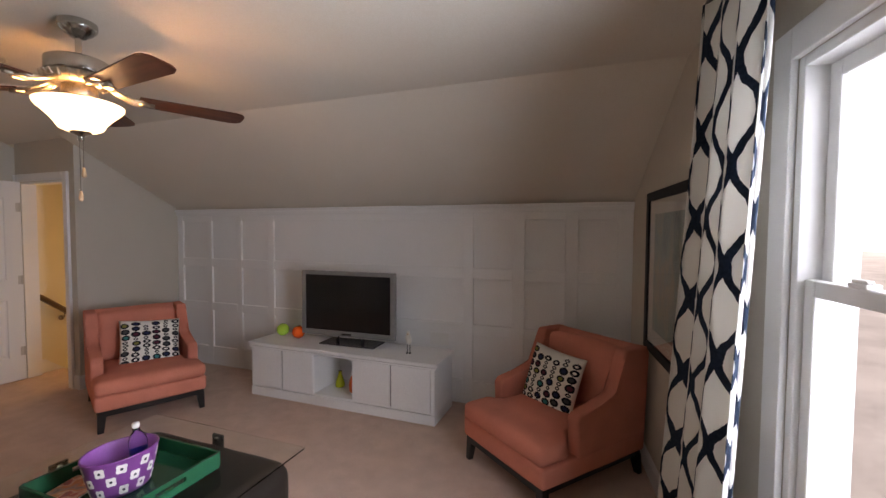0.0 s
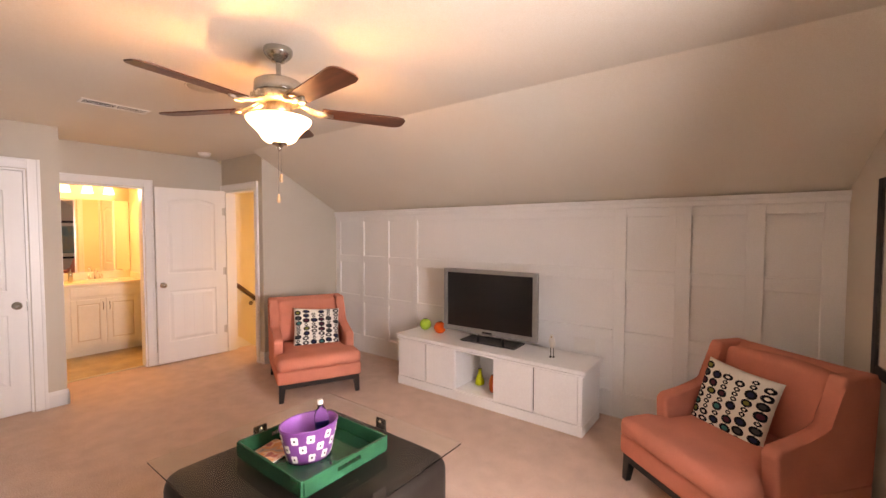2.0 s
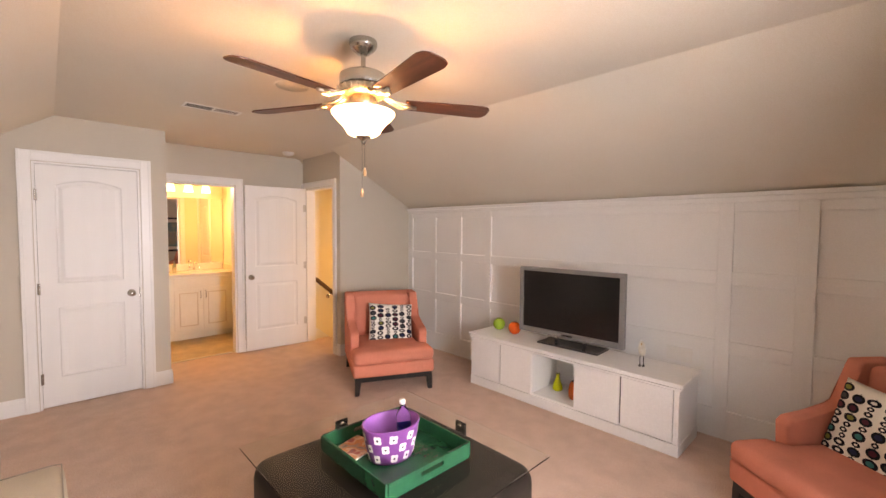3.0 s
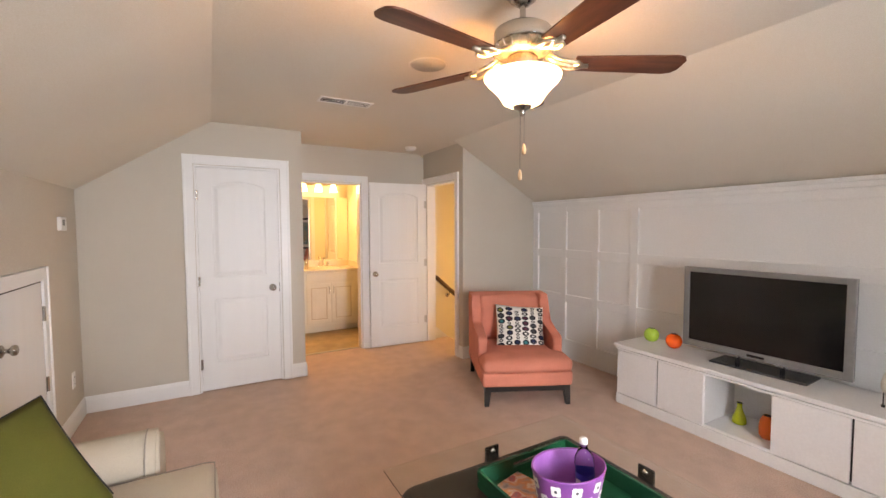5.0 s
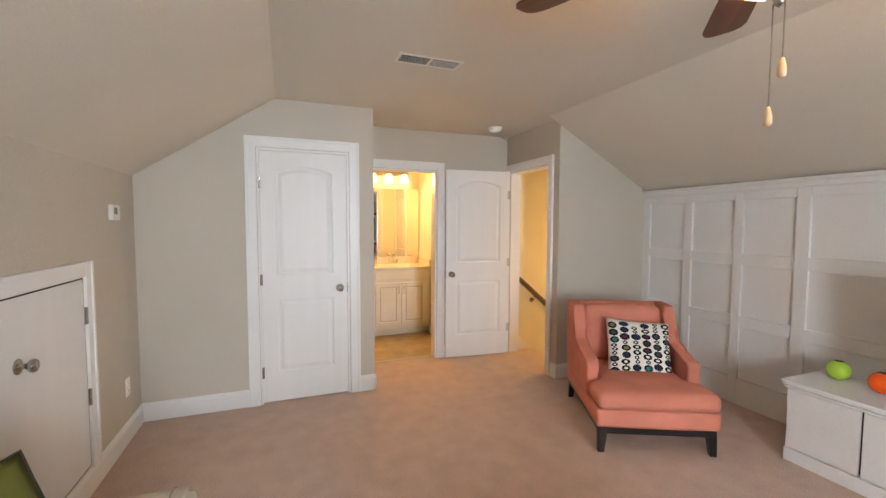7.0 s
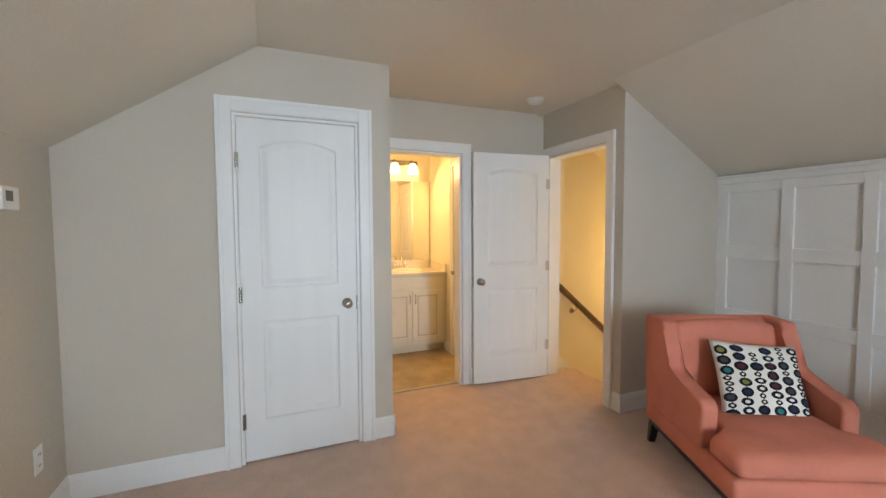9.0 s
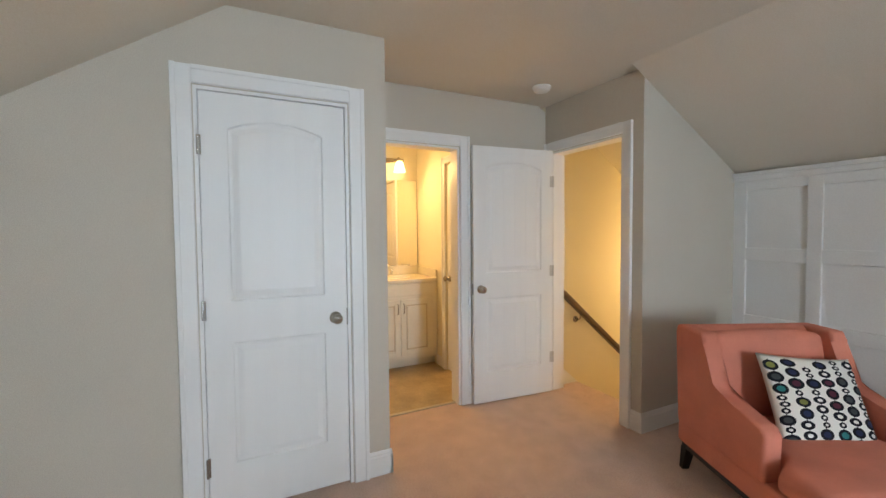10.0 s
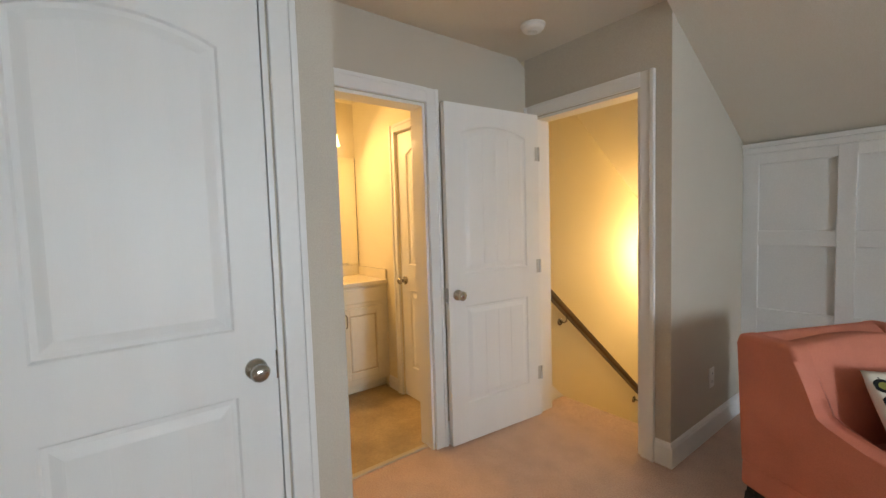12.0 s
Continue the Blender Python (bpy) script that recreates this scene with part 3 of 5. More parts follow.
part("light_kit", lathe([(0, 2.145), (0.06, 2.143), (0.062, 2.10), (0.05, 2.085), (0.03, 2.075), (0, 2.075)], 28), IRON, fan, "brass-toned light fitter", True)
bowl_prof = [(0.160, 2.074), (0.170, 2.070), (0.169, 2.060), (0.157, 2.045), (0.135, 2.026), (0.112, 2.004), (0.096, 1.984), (0.084, 1.966), (0.060, 1.955), (0.030, 1.951)]
bm = lathe([(r * 0.9, z) for r, z in bowl_prof], 40)
part("glass_bowl", bm, SHADE, fan, "glowing alabaster glass bowl", True)
# unlit shell added inside the bowl, blocks its glow towards the ceiling
LINING = material("unlit_bowl_shell", (0.85, 0.80, 0.70), 0.6)
part("bowl_lining", lathe([(r * 0.865, z + 0.004) for r, z in bowl_prof] + [(0, 1.956)], 40), LINING, fan, "unlit inner shell added to keep the glow off the ceiling", True)
part("finial", lathe([(0, 1.972), (0.036, 1.965), (0.040, 1.955), (0.034, 1.945), (0.018, 1.938), (0.010, 1.928), (0.012, 1.922), (0, 1.912)], 24), NICKEL, fan, "nickel finial", True)
for dx, zz in ((0.012, 1.80), (-0.012, 1.70)):
    ch = bmesh.new()
    tube(ch, [(dx, 0.0, 1.925), (dx, 0.0, zz)], 0.0016, 6)
    c = part("pull_chain", ch, NICKEL, fan)
    part("pull_knob", lathe([(0, zz + 0.002), (0.004, zz), (0.0085, zz - 0.020), (0.0085, zz - 0.038), (0, zz - 0.044)], 14, center=(dx, 0, 0)), material("pale_wood_pull", (0.55, 0.35, 0.2), 0.5), c, "pale wooden pull", True)
for k in range(5):
    ang = -81.0 + 72 * k
    bm = bmesh.new()
    r0, r1 = 0.205, 0.655
    out = []
    w0, w1 = 0.050, 0.066
    for s in range(9):
        u = s / 8
        out.append((r0 + (r1 - 0.05 - r0) * u, -(w0 + (w1 - w0) * u)))
    out += [(r1 - 0.018, -w1 + 0.010), (r1 - 0.002, -w1 + 0.032), (r1, 0), (r1 - 0.002, w1 - 0.032), (r1 - 0.018, w1 - 0.010)]
    for s in range(8, -1, -1):
        u = s / 8
        out.append((r0 + (r1 - 0.05 - r0) * u, (w0 + (w1 - w0) * u)))
    a = [bm.verts.new((x, y, -0.003)) for x, y in out]
    b = [bm.verts.new((x, y, 0.003)) for x, y in out]
    bm.faces.new(a)
    bm.faces.new(b)
    for i in range(len(out)):
        j = (i + 1) % len(out)
        bm.faces.new((a[i], a[j], b[j], b[i]))
    blade = part("blade", bm, BLADE, fan, m=pose(0, 0, 2.125, 0, 0, ang) @ pose(0, 0, 0, -9))
    bm = bmesh.new()
    for s in (-1, 1):
        tube(bm, [(0.10, s * 0.018, 0.030), (0.145, s * 0.024, 0.008), (0.18, s * 0.040, -0.008), (0.215, s * 0.038, -0.010), (0.235, s * 0.015, -0.010), (0.205, s * 0.006, -0.010)], 0.008, 8)
    tube(bm, [(0.09, 0, 0.032), (0.14, 0, 0.008), (0.19, 0, -0.010), (0.265, 0, -0.010)], 0.010, 8)
    part("blade_iron", bm, IRON, fan, m=pose(0, 0, 2.125, 0, 0, ang), smooth=True)

# ceiling fixtures
PLW = vary(material("white_plastic", (0.78, 0.77, 0.74), 0.45), 4, 0.97, 1.02)
v = thing("ceiling_vent", "white louvred air register in the ceiling", "air vent", pose(-3.10, 1.77, ZC, 0, 0, 90))
part("vent_frame", boxed(-0.20, -0.07, -0.005, 0.20, -0.05, 0.0, 0.003, 2), PLW, v)
part("vent_frame", boxed(-0.20, 0.05, -0.005, 0.20, 0.07, 0.0, 0.003, 2), PLW, v)
part("vent_frame", boxed(-0.20, -0.05, -0.005, -0.18, 0.05, 0.0, 0.003, 2), PLW, v)
part("vent_frame", boxed(0.18, -0.05, -0.005, 0.20, 0.05, 0.0, 0.003, 2), PLW, v)
# no hollow here: a flat black sheet paints the shade behind the slats
part("duct", boxed(-0.18, -0.05, -0.0015, 0.18, 0.05, 0.0), DARK, v, "flat black sheet for the shade of the duct behind the louvres")
for k in range(7):
    y = -0.042 + 0.014 * k
    for a, b, tilt in ((-0.18, -0.006, 16), (0.006, 0.18, 4)):
        part("slat", boxed(a, -0.0034, -0.0003, b, 0.0034, 0.0003), PLW, v, m=pose(0, y, -0.0062, tilt))
part("bar", boxed(-0.006, -0.05, -0.010, 0.006, 0.05, -0.004), PLW, v)
s = thing("ceiling_speaker", "round flush white ceiling speaker grille", "speaker", pose(-2.17, 1.99, ZC))
GRILLE = vary(material("speaker_mesh", (0.60, 0.55, 0.47), 0.7), 300, 0.85, 1.05, bump=0.4, bump_scale=900)
part("rim", lathe([(0.100, 0), (0.104, -0.003), (0.110, -0.003), (0.113, 0)], 48), CEIL, s, smooth=True)
part("grille", lathe([(0, -0.004), (0.10, -0.003), (0.101, 0)], 48), GRILLE, s, "fine perforated metal grille", True)
s = thing("smoke_detector", "white round smoke detector on the ceiling", "smoke detector", pose(-4.47, 2.95, ZC))
part("base", lathe([(0, 0), (0.068, 0), (0.068, -0.010), (0.060, -0.012)], 36), PLW, s, smooth=True)
part("cover", lathe([(0.060, -0.010), (0.060, -0.024), (0.052, -0.034), (0.02, -0.038), (0, -0.038)], 36), PLW, s, smooth=True)
part("sensor_ring", lathe([(0.030, -0.036), (0.032, -0.041), (0.022, -0.042), (0.020, -0.036)], 24), PLW, s, smooth=True)

# wall fixtures
t = thing("thermostat", "white thermostat with a grey display on the wall", "thermostat", pose(-3.83, YK, 1.52, 0, 0, 180))
part("body", boxed(-0.062, -0.026, -0.048, 0.062, 0.0, 0.048, 0.007, 3), PLW, t)
part("display", boxed(-0.038, -0.0275, -0.012, 0.012, -0.0255, 0.030, 0.001, 1), material("grey_lcd", (0.12, 0.14, 0.12), 0.3), t, "grey display")
for x, y, r in ((-3.97, YK, 180), (XS, 3.84, 90)):
    o = thing("outlet", "white duplex wall outlet", "outlet", pose(x, y, 0.36, 0, 0, r))
    part("cover_plate", boxed(-0.037, -0.006, -0.06, 0.037, 0.0, 0.06, 0.003, 2), PLW, o)
    for z in (-0.025, 0.025):
        sk = part("socket", boxed(-0.017, -0.008, z - 0.014, 0.017, -0.0055, z + 0.014, 0.003, 2), PLW, o)
        part("slot", boxed(-0.008, -0.0086, z - 0.006, -0.005, -0.0078, z + 0.006), DARK, sk)
        part("slot", boxed(0.005, -0.0086, z - 0.006, 0.008, -0.0078, z + 0.006), DARK, sk)

# ---- armchairs ----


def soft_box(x0, y0, z0, x1, y1, z1, r=0.05, cuts=6, puff=0.02, seed=0.0, sag=0.0):
    """An upholstered block with round edges and slightly swollen, uneven faces."""
    bm = bmesh.new()
    box(bm, x0, y0, z0, x1, y1, z1, r, 4)
    bmesh.ops.subdivide_edges(bm, edges=[e for e in bm.edges if e.calc_length() > 0.10], cuts=cuts, use_grid_fill=True)
    c = Vector(((x0 + x1) / 2, (y0 + y1) / 2, (z0 + z1) / 2))
    h = Vector(((x1 - x0) / 2, (y1 - y0) / 2, (z1 - z0) / 2))
    for v in bm.verts:
        q = v.co - c
        u = Vector((q.x / h.x, q.y / h.y, q.z / h.z))
        k = (1 - u.x ** 2) * (1 - u.y ** 2)
        k2 = (1 - u.x ** 2) * (1 - u.z ** 2)
        k3 = (1 - u.y ** 2) * (1 - u.z ** 2)
        nz = noise.noise(v.co * 7 + Vector((seed, 0, 0))) * 0.004
        v.co += Vector((puff * 0.6 * k3 * u.x, puff * 0.6 * k2 * u.y, puff * k * u.z)) + q.normalized() * nz
        if sag and u.z > 0.5:
            v.co.z -= sag * k
    return bm


def bead_line(parent, pts, r, mat, name="piping"):
    return part(name, tube(bmesh.new(), pts, r, 6), mat, parent, smooth=True)


def armchair(label, m):
    ch = thing("armchair", label, "armchair", m, group="coral armchairs")
    W, D = 0.380, 0.455          # half width, half depth; the front looks along -y
    part("base", soft_box(-W, -D, 0.165, W, D - 0.02, 0.285, 0.022, 4, 0.004, 1.0), CORAL, ch, smooth=True)
    # seat cushion, wider in front of the arms
    bm = soft_box(-W + 0.005, -D - 0.012, 0.283, W - 0.005, D - 0.22, 0.398, 0.042, 7, 0.016, 2.0)
    for v in bm.verts:
        if v.co.y > -0.215:
            k = min(1, (v.co.y + 0.215) / 0.02)
            v.co.x *= 1 - 0.235 * k
    seat = part("seat_cushion", bm, CORAL, ch, "plump loose seat cushion", smooth=True)
    loop = [(-W + 0.02, -D - 0.004, 0.300), (W - 0.02, -D - 0.004, 0.300)]
    bead_line(seat, loop, 0.004, CORAL)
    # arms, sloping up to the back
    for s in (-1, 1):
        side = [(-0.185, 0.27), (-0.195, 0.490), (-0.165, 0.522), (-0.02, 0.540), (0.105, 0.556), (0.150, 0.580), (0.175, 0.640), (0.205, 0.785), (0.228, 0.830), (D - 0.005, 0.830), (D + 0.010, 0.785), (D - 0.02, 0.27)]
        a0, a1 = W - 0.085, W
        bm = prism([(p[0], p[1]) for p in side], a0, a1, "x")
        bmesh.ops.bevel(bm, geom=list(bm.edges), offset=0.020, segments=3, affect="EDGES", profile=0.6)
        if s < 0:
            for v in bm.verts:
                v.co.x = -v.co.x
        part("arm", bm, CORAL, ch, "sloping upholstered arm", smooth=True, weighted=True)
    # back shell and cushion
    back = [(D - 0.10, 0.28), (D - 0.135, 0.60), (D - 0.10, 0.805), (D - 0.06, 0.832), (D - 0.02, 0.830), (D + 0.008, 0.805), (D + 0.012, 0.60), (D - 0.02, 0.28)]
    bm = prism(back, -W + 0.075, W - 0.075, "x")
    bmesh.ops.bevel(bm, geom=list(bm.edges), offset=0.015, segments=3, affect="EDGES", profile=0.6)
    part("backrest", bm, CORAL, ch, smooth=True, weighted=True)
    bm = soft_box(-W + 0.088, -0.072, -0.205, W - 0.088, 0.072, 0.205, 0.035, 6, 0.03, 3.0)
    part("back_cushion", bm, CORAL, ch, "plump loose back cushion", smooth=True, m=pose(0, D - 0.163, 0.600, -9))
    # black plinth and legs
    bm = bmesh.new()
    for a in ((-W + 0.02, -D + 0.015, W - 0.02, -D + 0.05), (-W + 0.02, D - 0.07, W - 0.02, D - 0.035)):
        box(bm, a[0], a[1], 0.122, a[2], a[3], 0.168, 0.004, 1)
    for s in (-1, 1):
        box(bm, s * (W - 0.035) - 0.0175, -D + 0.05, 0.13, s * (W - 0.035) + 0.0175, D - 0.07, 0.167, 0.004, 1)
    part("plinth", bm, BLACKW, ch, "black wooden plinth")
    for sx in (-1, 1):
        for sy in (-1, 1):
            bm = bmesh.new()
            vs = box(bm, -0.028, -0.026, 0.0, 0.028, 0.026, 0.135)
            for v in vs:
                if v.co.z < 0.05:
                    v.co.x *= 0.68
                    v.co.y *= 0.68
                    v.co.x += sx * 0.010
                    v.co.y += sy * (0.012 if sy < 0 else 0.022)
            bmesh.ops.bevel(bm, geom=list(bm.edges), offset=0.003, segments=1, affect="EDGES")
            part("leg", bm, BLACKW, ch, "tapered black leg", m=pose(sx * (W - 0.046), sy * (D - 0.042) - (0.014 if sy > 0 else 0), 0))
    return ch


# chair A beside the stair wall, chair B in the gable corner
ANG_A, ANG_B = 64.5, -38.8
CA = Vector((-2.970, 3.308))
CB = Vector((0.530, 3.600))
armchair("coral upholstered armchair with sloping arms beside the stair wall", pose(CA.x, CA.y, 0, 0, 0, ANG_A))
armchair("coral upholstered armchair with sloping arms in the gable corner", pose(CB.x, CB.y, 0, 0, 0, ANG_B))

# ---- pillows ----
PILLOW = vary(material("white_cotton_pillow", (0.80, 0.78, 0.72), 0.9, spec=0.2), 6, 0.96, 1.03, bump=0.2, bump_scale=500)
INKS = [vary(material(nm, c, 0.85, spec=0.2), 20, 0.85, 1.15) for nm, c in (("black_ink", (0.012, 0.012, 0.016)), ("navy_ink", (0.02, 0.025, 0.07)), ("teal_ink", (0.02, 0.17, 0.17)), ("plum_ink", (0.09, 0.02, 0.035)), ("olive_ink", (0.20, 0.20, 0.05)), ("charcoal_ink", (0.05, 0.055, 0.06)), ("white_ink", (0.78, 0.76, 0.70)))]


def pillow_height(u, v, t):
    """Half thickness of a pillow, u and v from -1 to 1."""
    return t * ((1 - abs(u) ** 2.6) * (1 - abs(v) ** 2.6)) ** 0.55 + 0.004


def pillow_xy(u, v, s):
    """Pulled-in sides, pointed corners."""
    return s * u * (1 - 0.05 * (1 - v * v)), s * v * (1 - 0.05 * (1 - u * u))


def pillow_mesh(s, t, n=24, seed=0.0):
    bm = bmesh.new()
    g = {}
    for sd in (1, -1):
        for i in range(n + 1):
            for j in range(n + 1):
                u, v = 2 * i / n - 1, 2 * j / n - 1
                x, y = pillow_xy(u, v, s)
                edge = i in (0, n) or j in (0, n)
                if edge and sd < 0:
                    g[sd, i, j] = g[1, i, j]
                    continue
                w = 0.006 * noise.noise(Vector((u * 2.2 + seed, v * 2.2, sd))) * (1 - u * u) * (1 - v * v)
                g[sd, i, j] = bm.verts.new((x, y, 0 if edge else sd * (pillow_height(u, v, t) + w)))
        for i in range(n):
            for j in range(n):
                q = [g[sd, i, j], g[sd, i + 1, j], g[sd, i + 1, j + 1], g[sd, i, j + 1]]
                bm.faces.new(q if sd > 0 else q[::-1])
    return bm


def bead_pillow(label, m, seed):
    rnd = random.Random(seed)
    ob = thing("throw_pillow", label, "pillow", m, group="bead print pillows")
    s, t = 0.230, 0.058
    part("cover", pillow_mesh(s, t, 24, 0.0), PILLOW, ob, smooth=True)
    bm = bmesh.new()

    def on(x, y, lift):
        u, v = max(-0.97, min(0.97, x / s)), max(-0.97, min(0.97, y / s))
        w = 0.006 * noise.noise(Vector((u * 2.2, v * 2.2, 1))) * (1 - u * u) * (1 - v * v)
        px, py = pillow_xy(u, v, s)
        return (px, py, pillow_height(u, v, t) + w + lift)

    def disc(cx, cy, rx, ry, mi, lift, n=14):
        c = bm.verts.new(on(cx, cy, lift))
        inner = [bm.verts.new(on(cx + 0.55 * rx * math.cos(2 * math.pi * k / n), cy + 0.55 * ry * math.sin(2 * math.pi * k / n), lift)) for k in range(n)]
        ring = [bm.verts.new(on(cx + rx * math.cos(2 * math.pi * k / n), cy + ry * math.sin(2 * math.pi * k / n), lift)) for k in range(n)]
        for k in range(n):
            k2 = (k + 1) % n
            bm.faces.new((c, inner[k], inner[k2])).material_index = mi
            bm.faces.new((inner[k], ring[k], ring[k2], inner[k2])).material_index = mi
    cols = 6
    for c in range(cols):
        x = xc = -s * 0.84 + 2 * s * 0.84 * c / (cols - 1)
        y = -s * 0.93 + rnd.uniform(0, 0.02)
        while y < s * 0.9:
            big = rnd.random()
            if big < 0.28:
                rx, ry = rnd.uniform(0.017, 0.022), rnd.uniform(0.011, 0.014)
                kind = "open"
            elif big < 0.52:
                rx, ry = rnd.uniform(0.029, 0.035), rnd.uniform(0.017, 0.022)
                kind = "open"
            else:
                rx, ry = rnd.uniform(0.031, 0.037), rnd.uniform(0.021, 0.027)
                kind = "full"
            cy = y + ry
            x = xc + rnd.uniform(-0.004, 0.004)
            if cy + ry > s * 0.95:
                break
            disc(x, cy, rx, ry, 0, 0.0012)
            fill = rnd.choice((1, 2, 3, 4, 5, 5, 1)) if kind == "full" else 6
            k = 0.55 if kind == "full" else 0.42
            disc(x, cy, rx * k, ry * k, fill, 0.0020)
            y = cy + ry
            bw = 0.0022
            q = [bm.verts.new(on(x + a, b, 0.0011)) for a, b in ((-bw, y - 0.001), (bw, y - 0.001), (bw, y + 0.0055), (-bw, y + 0.0055))]
            bm.faces.new(q).material_index = 0
            y += 0.0045
    part("bead_print", bm, INKS, ob, "chains of dark ovals with teal, plum and olive centres")["kind"] = "stuff"
    return ob


def on_chair(c, ang, yaw, x=0.0, y=0.06, z=0.700, lean=-64, roll=0):
    return pose(c.x, c.y, 0, 0, 0, ang) @ pose(x, y, z, 90 + lean + 40, 0, yaw) @ pose(0, 0, 0, 0, 0, roll)


bead_pillow("white pillow printed with chains of dark ovals, beside the stairs", on_chair(CA, ANG_A, 0, 0.052, 0.030, 0.527, -69, -5), 5)
bead_pillow("white pillow printed with chains of dark ovals, by the gable", on_chair(CB, ANG_B, 0, -0.062, 0.05, 0.524, -59, -2), 9)

# ---- media stand ----
CABW = vary(material("white_lacquer", (0.80, 0.80, 0.80), 0.4), 2, 0.97, 1.02, bump=0.02, bump_scale=80)
stand = thing("media_stand", "low white media stand with four flat doors and an open niche", "tv stand", pose(0, 3.83, 0))
X0, X1, DY = -2.26, -0.40, 0.42
part("plinth", boxed(X0 - 0.006, -0.006, 0.0, X1 + 0.006, DY, 0.082, 0.003, 1), CABW, stand)
for a, b in ((X0, X0 + 0.02), (-1.575, -1.555), (-1.160, -1.140), (X1 - 0.02, X1)):
    part("side_panel", boxed(a, 0.004, 0.082, b, DY - 0.01, 0.455), CABW, stand)
part("back_panel", boxed(X0, DY - 0.01, 0.082, X1, DY + 0.003, 0.455), CABW, stand)
part("niche_shelf", boxed(-1.555, 0.006, 0.082, -1.160, DY - 0.01, 0.100), CABW, stand)
part("top", boxed(X0 - 0.028, -0.022, 0.480, X1 + 0.028, DY + 0.006, 0.505, 0.004, 2), CABW, stand, "white overhanging top")
part("cornice", boxed(X0 - 0.014, -0.014, 0.455, X1 + 0.014, DY, 0.469, 0.003, 2), CABW, stand)
part("neck", boxed(X0 + 0.001, 0.002, 0.469, X1 - 0.001, DY, 0.480), CABW, stand)
# shade of the door gaps, put in as black sheets
part("shadow_line", boxed(X0 + 0.02, 0.012, 0.10, -1.575, 0.014, 0.454), DARK, stand, "black sheet painting the shade in the gaps between the doors")
part("shadow_line", boxed(-1.140, 0.012, 0.10, X1 - 0.02, 0.014, 0.454), DARK, stand, "black sheet painting the shade in the gaps between the doors")
for a, b in ((X0 + 0.003, -1.909), (-1.897, -1.560), (-1.157, -0.796), (-0.784, X1 - 0.035)):
    part("door", boxed(a, -0.006, 0.090, b, 0.011, 0.451, 0.002, 1), CABW, stand)
part("stile", boxed(X1 - 0.031, -0.003, 0.084, X1 - 0.001, 0.011, 0.4545, 0.001, 1), CABW, stand)

# television
BEZEL = vary(material("silver_grey_plastic", (0.22, 0.22, 0.22), 0.38, 0.3), 30, 0.95, 1.05)
SCREEN = material("black_screen", (0.006, 0.006, 0.007), 0.16)
tv = thing("television", "flat television with a grey bezel, switched off", "television", pose(-1.332, 4.035, 0.505, 0, 0, 2))
hw, z0, z1 = 0.478, 0.085, 0.680
bm = bmesh.new()
for a in ((-hw, z0, -hw + 0.042, z1), (hw - 0.042, z0, hw, z1), (-hw + 0.042, z1 - 0.036, hw - 0.042, z1), (-hw + 0.042, z0, hw - 0.042, z0 + 0.048)):
    box(bm, a[0], -0.03, a[1], a[2], 0.012, a[3], 0.004, 2)
part("bezel", bm, BEZEL, tv, "brushed grey bezel")
part("screen", boxed(-hw + 0.04, -0.022, z0 + 0.046, hw - 0.04, -0.004, z1 - 0.034), SCREEN, tv, "glossy black screen")
part("back_shell", boxed(-hw + 0.02, 0.010, z0 + 0.02, hw - 0.02, 0.075, z1 - 0.03, 0.02, 3), BLACKW, tv, "black back shell")
part("badge", boxed(-0.05, -0.0325, z0 + 0.014, 0.05, -0.029, z0 + 0.030, 0.002, 1), SCREEN, tv, "small dark control strip")
part("base_plate", boxed(-0.28, -0.045, 0.0, 0.28, 0.19, 0.014, 0.004, 2), vary(material("grey_glass_base", (0.06, 0.06, 0.065), 0.15), 5, 0.9, 1.1), tv, "dark glossy base plate")
for x in (-0.13, 0.13):
    part("post", tube(bmesh.new(), [(x, 0.035, 0.012), (x, 0.035, 0.13)], 0.014, 14), CHROME, tv, "chrome post", True)


def vase(name, label, col, m, prof, mouth=0.02, squash=(1, 1)):
    g = material(name + "_glaze", col, 0.12)
    ob = thing(name, label, "vase", m)
    part("body", lathe(prof, 32, squash=squash), g, ob, smooth=True)
    r, z = prof[-1]
    # a black disc closes the neck and paints the shade inside it
    part("mouth", lathe([(r * 0.98, z - 0.001), (r * 0.7, z - 0.004), (0, z - 0.005)], 24), DARK, ob, "black disc painting the shade inside the mouth", True)
    return ob


ball = [(0, 0), (0.022, 0.0), (0.040, 0.010), (0.052, 0.028), (0.056, 0.048), (0.052, 0.068), (0.042, 0.083), (0.028, 0.091), (0.023, 0.093), (0.0225, 0.097)]
vase("round_vase", "small glossy lime green ball vase on the stand", (0.36, 0.60, 0.07), pose(-2.157, 4.13, 0.505), [(r * 1.08, z * 1.16) for r, z in ball])
vase("round_vase", "small glossy orange-red ball vase on the stand", (0.85, 0.10, 0.012), pose(-1.942, 4.10, 0.505), [(r * 1.10, z * 1.18) for r, z in ball])
pear = [(0, 0), (0.040, 0), (0.050, 0.008), (0.052, 0.025), (0.042, 0.065), (0.026, 0.105), (0.018, 0.135), (0.019, 0.160), (0.022, 0.165)]
vase("bottle_vase", "lime yellow glass bottle vase in the niche", (0.45, 0.50, 0.02), pose(-1.437, 4.06, 0.101), [(r * 0.86, z * 0.90) for r, z in pear])
vase("bottle_vase", "orange ceramic vase in the niche", (0.75, 0.13, 0.02), pose(-1.240, 3.99, 0.101), [(0, 0), (0.036, 0), (0.046, 0.02), (0.048, 0.07), (0.042, 0.115), (0.030, 0.140), (0.024, 0.15)])

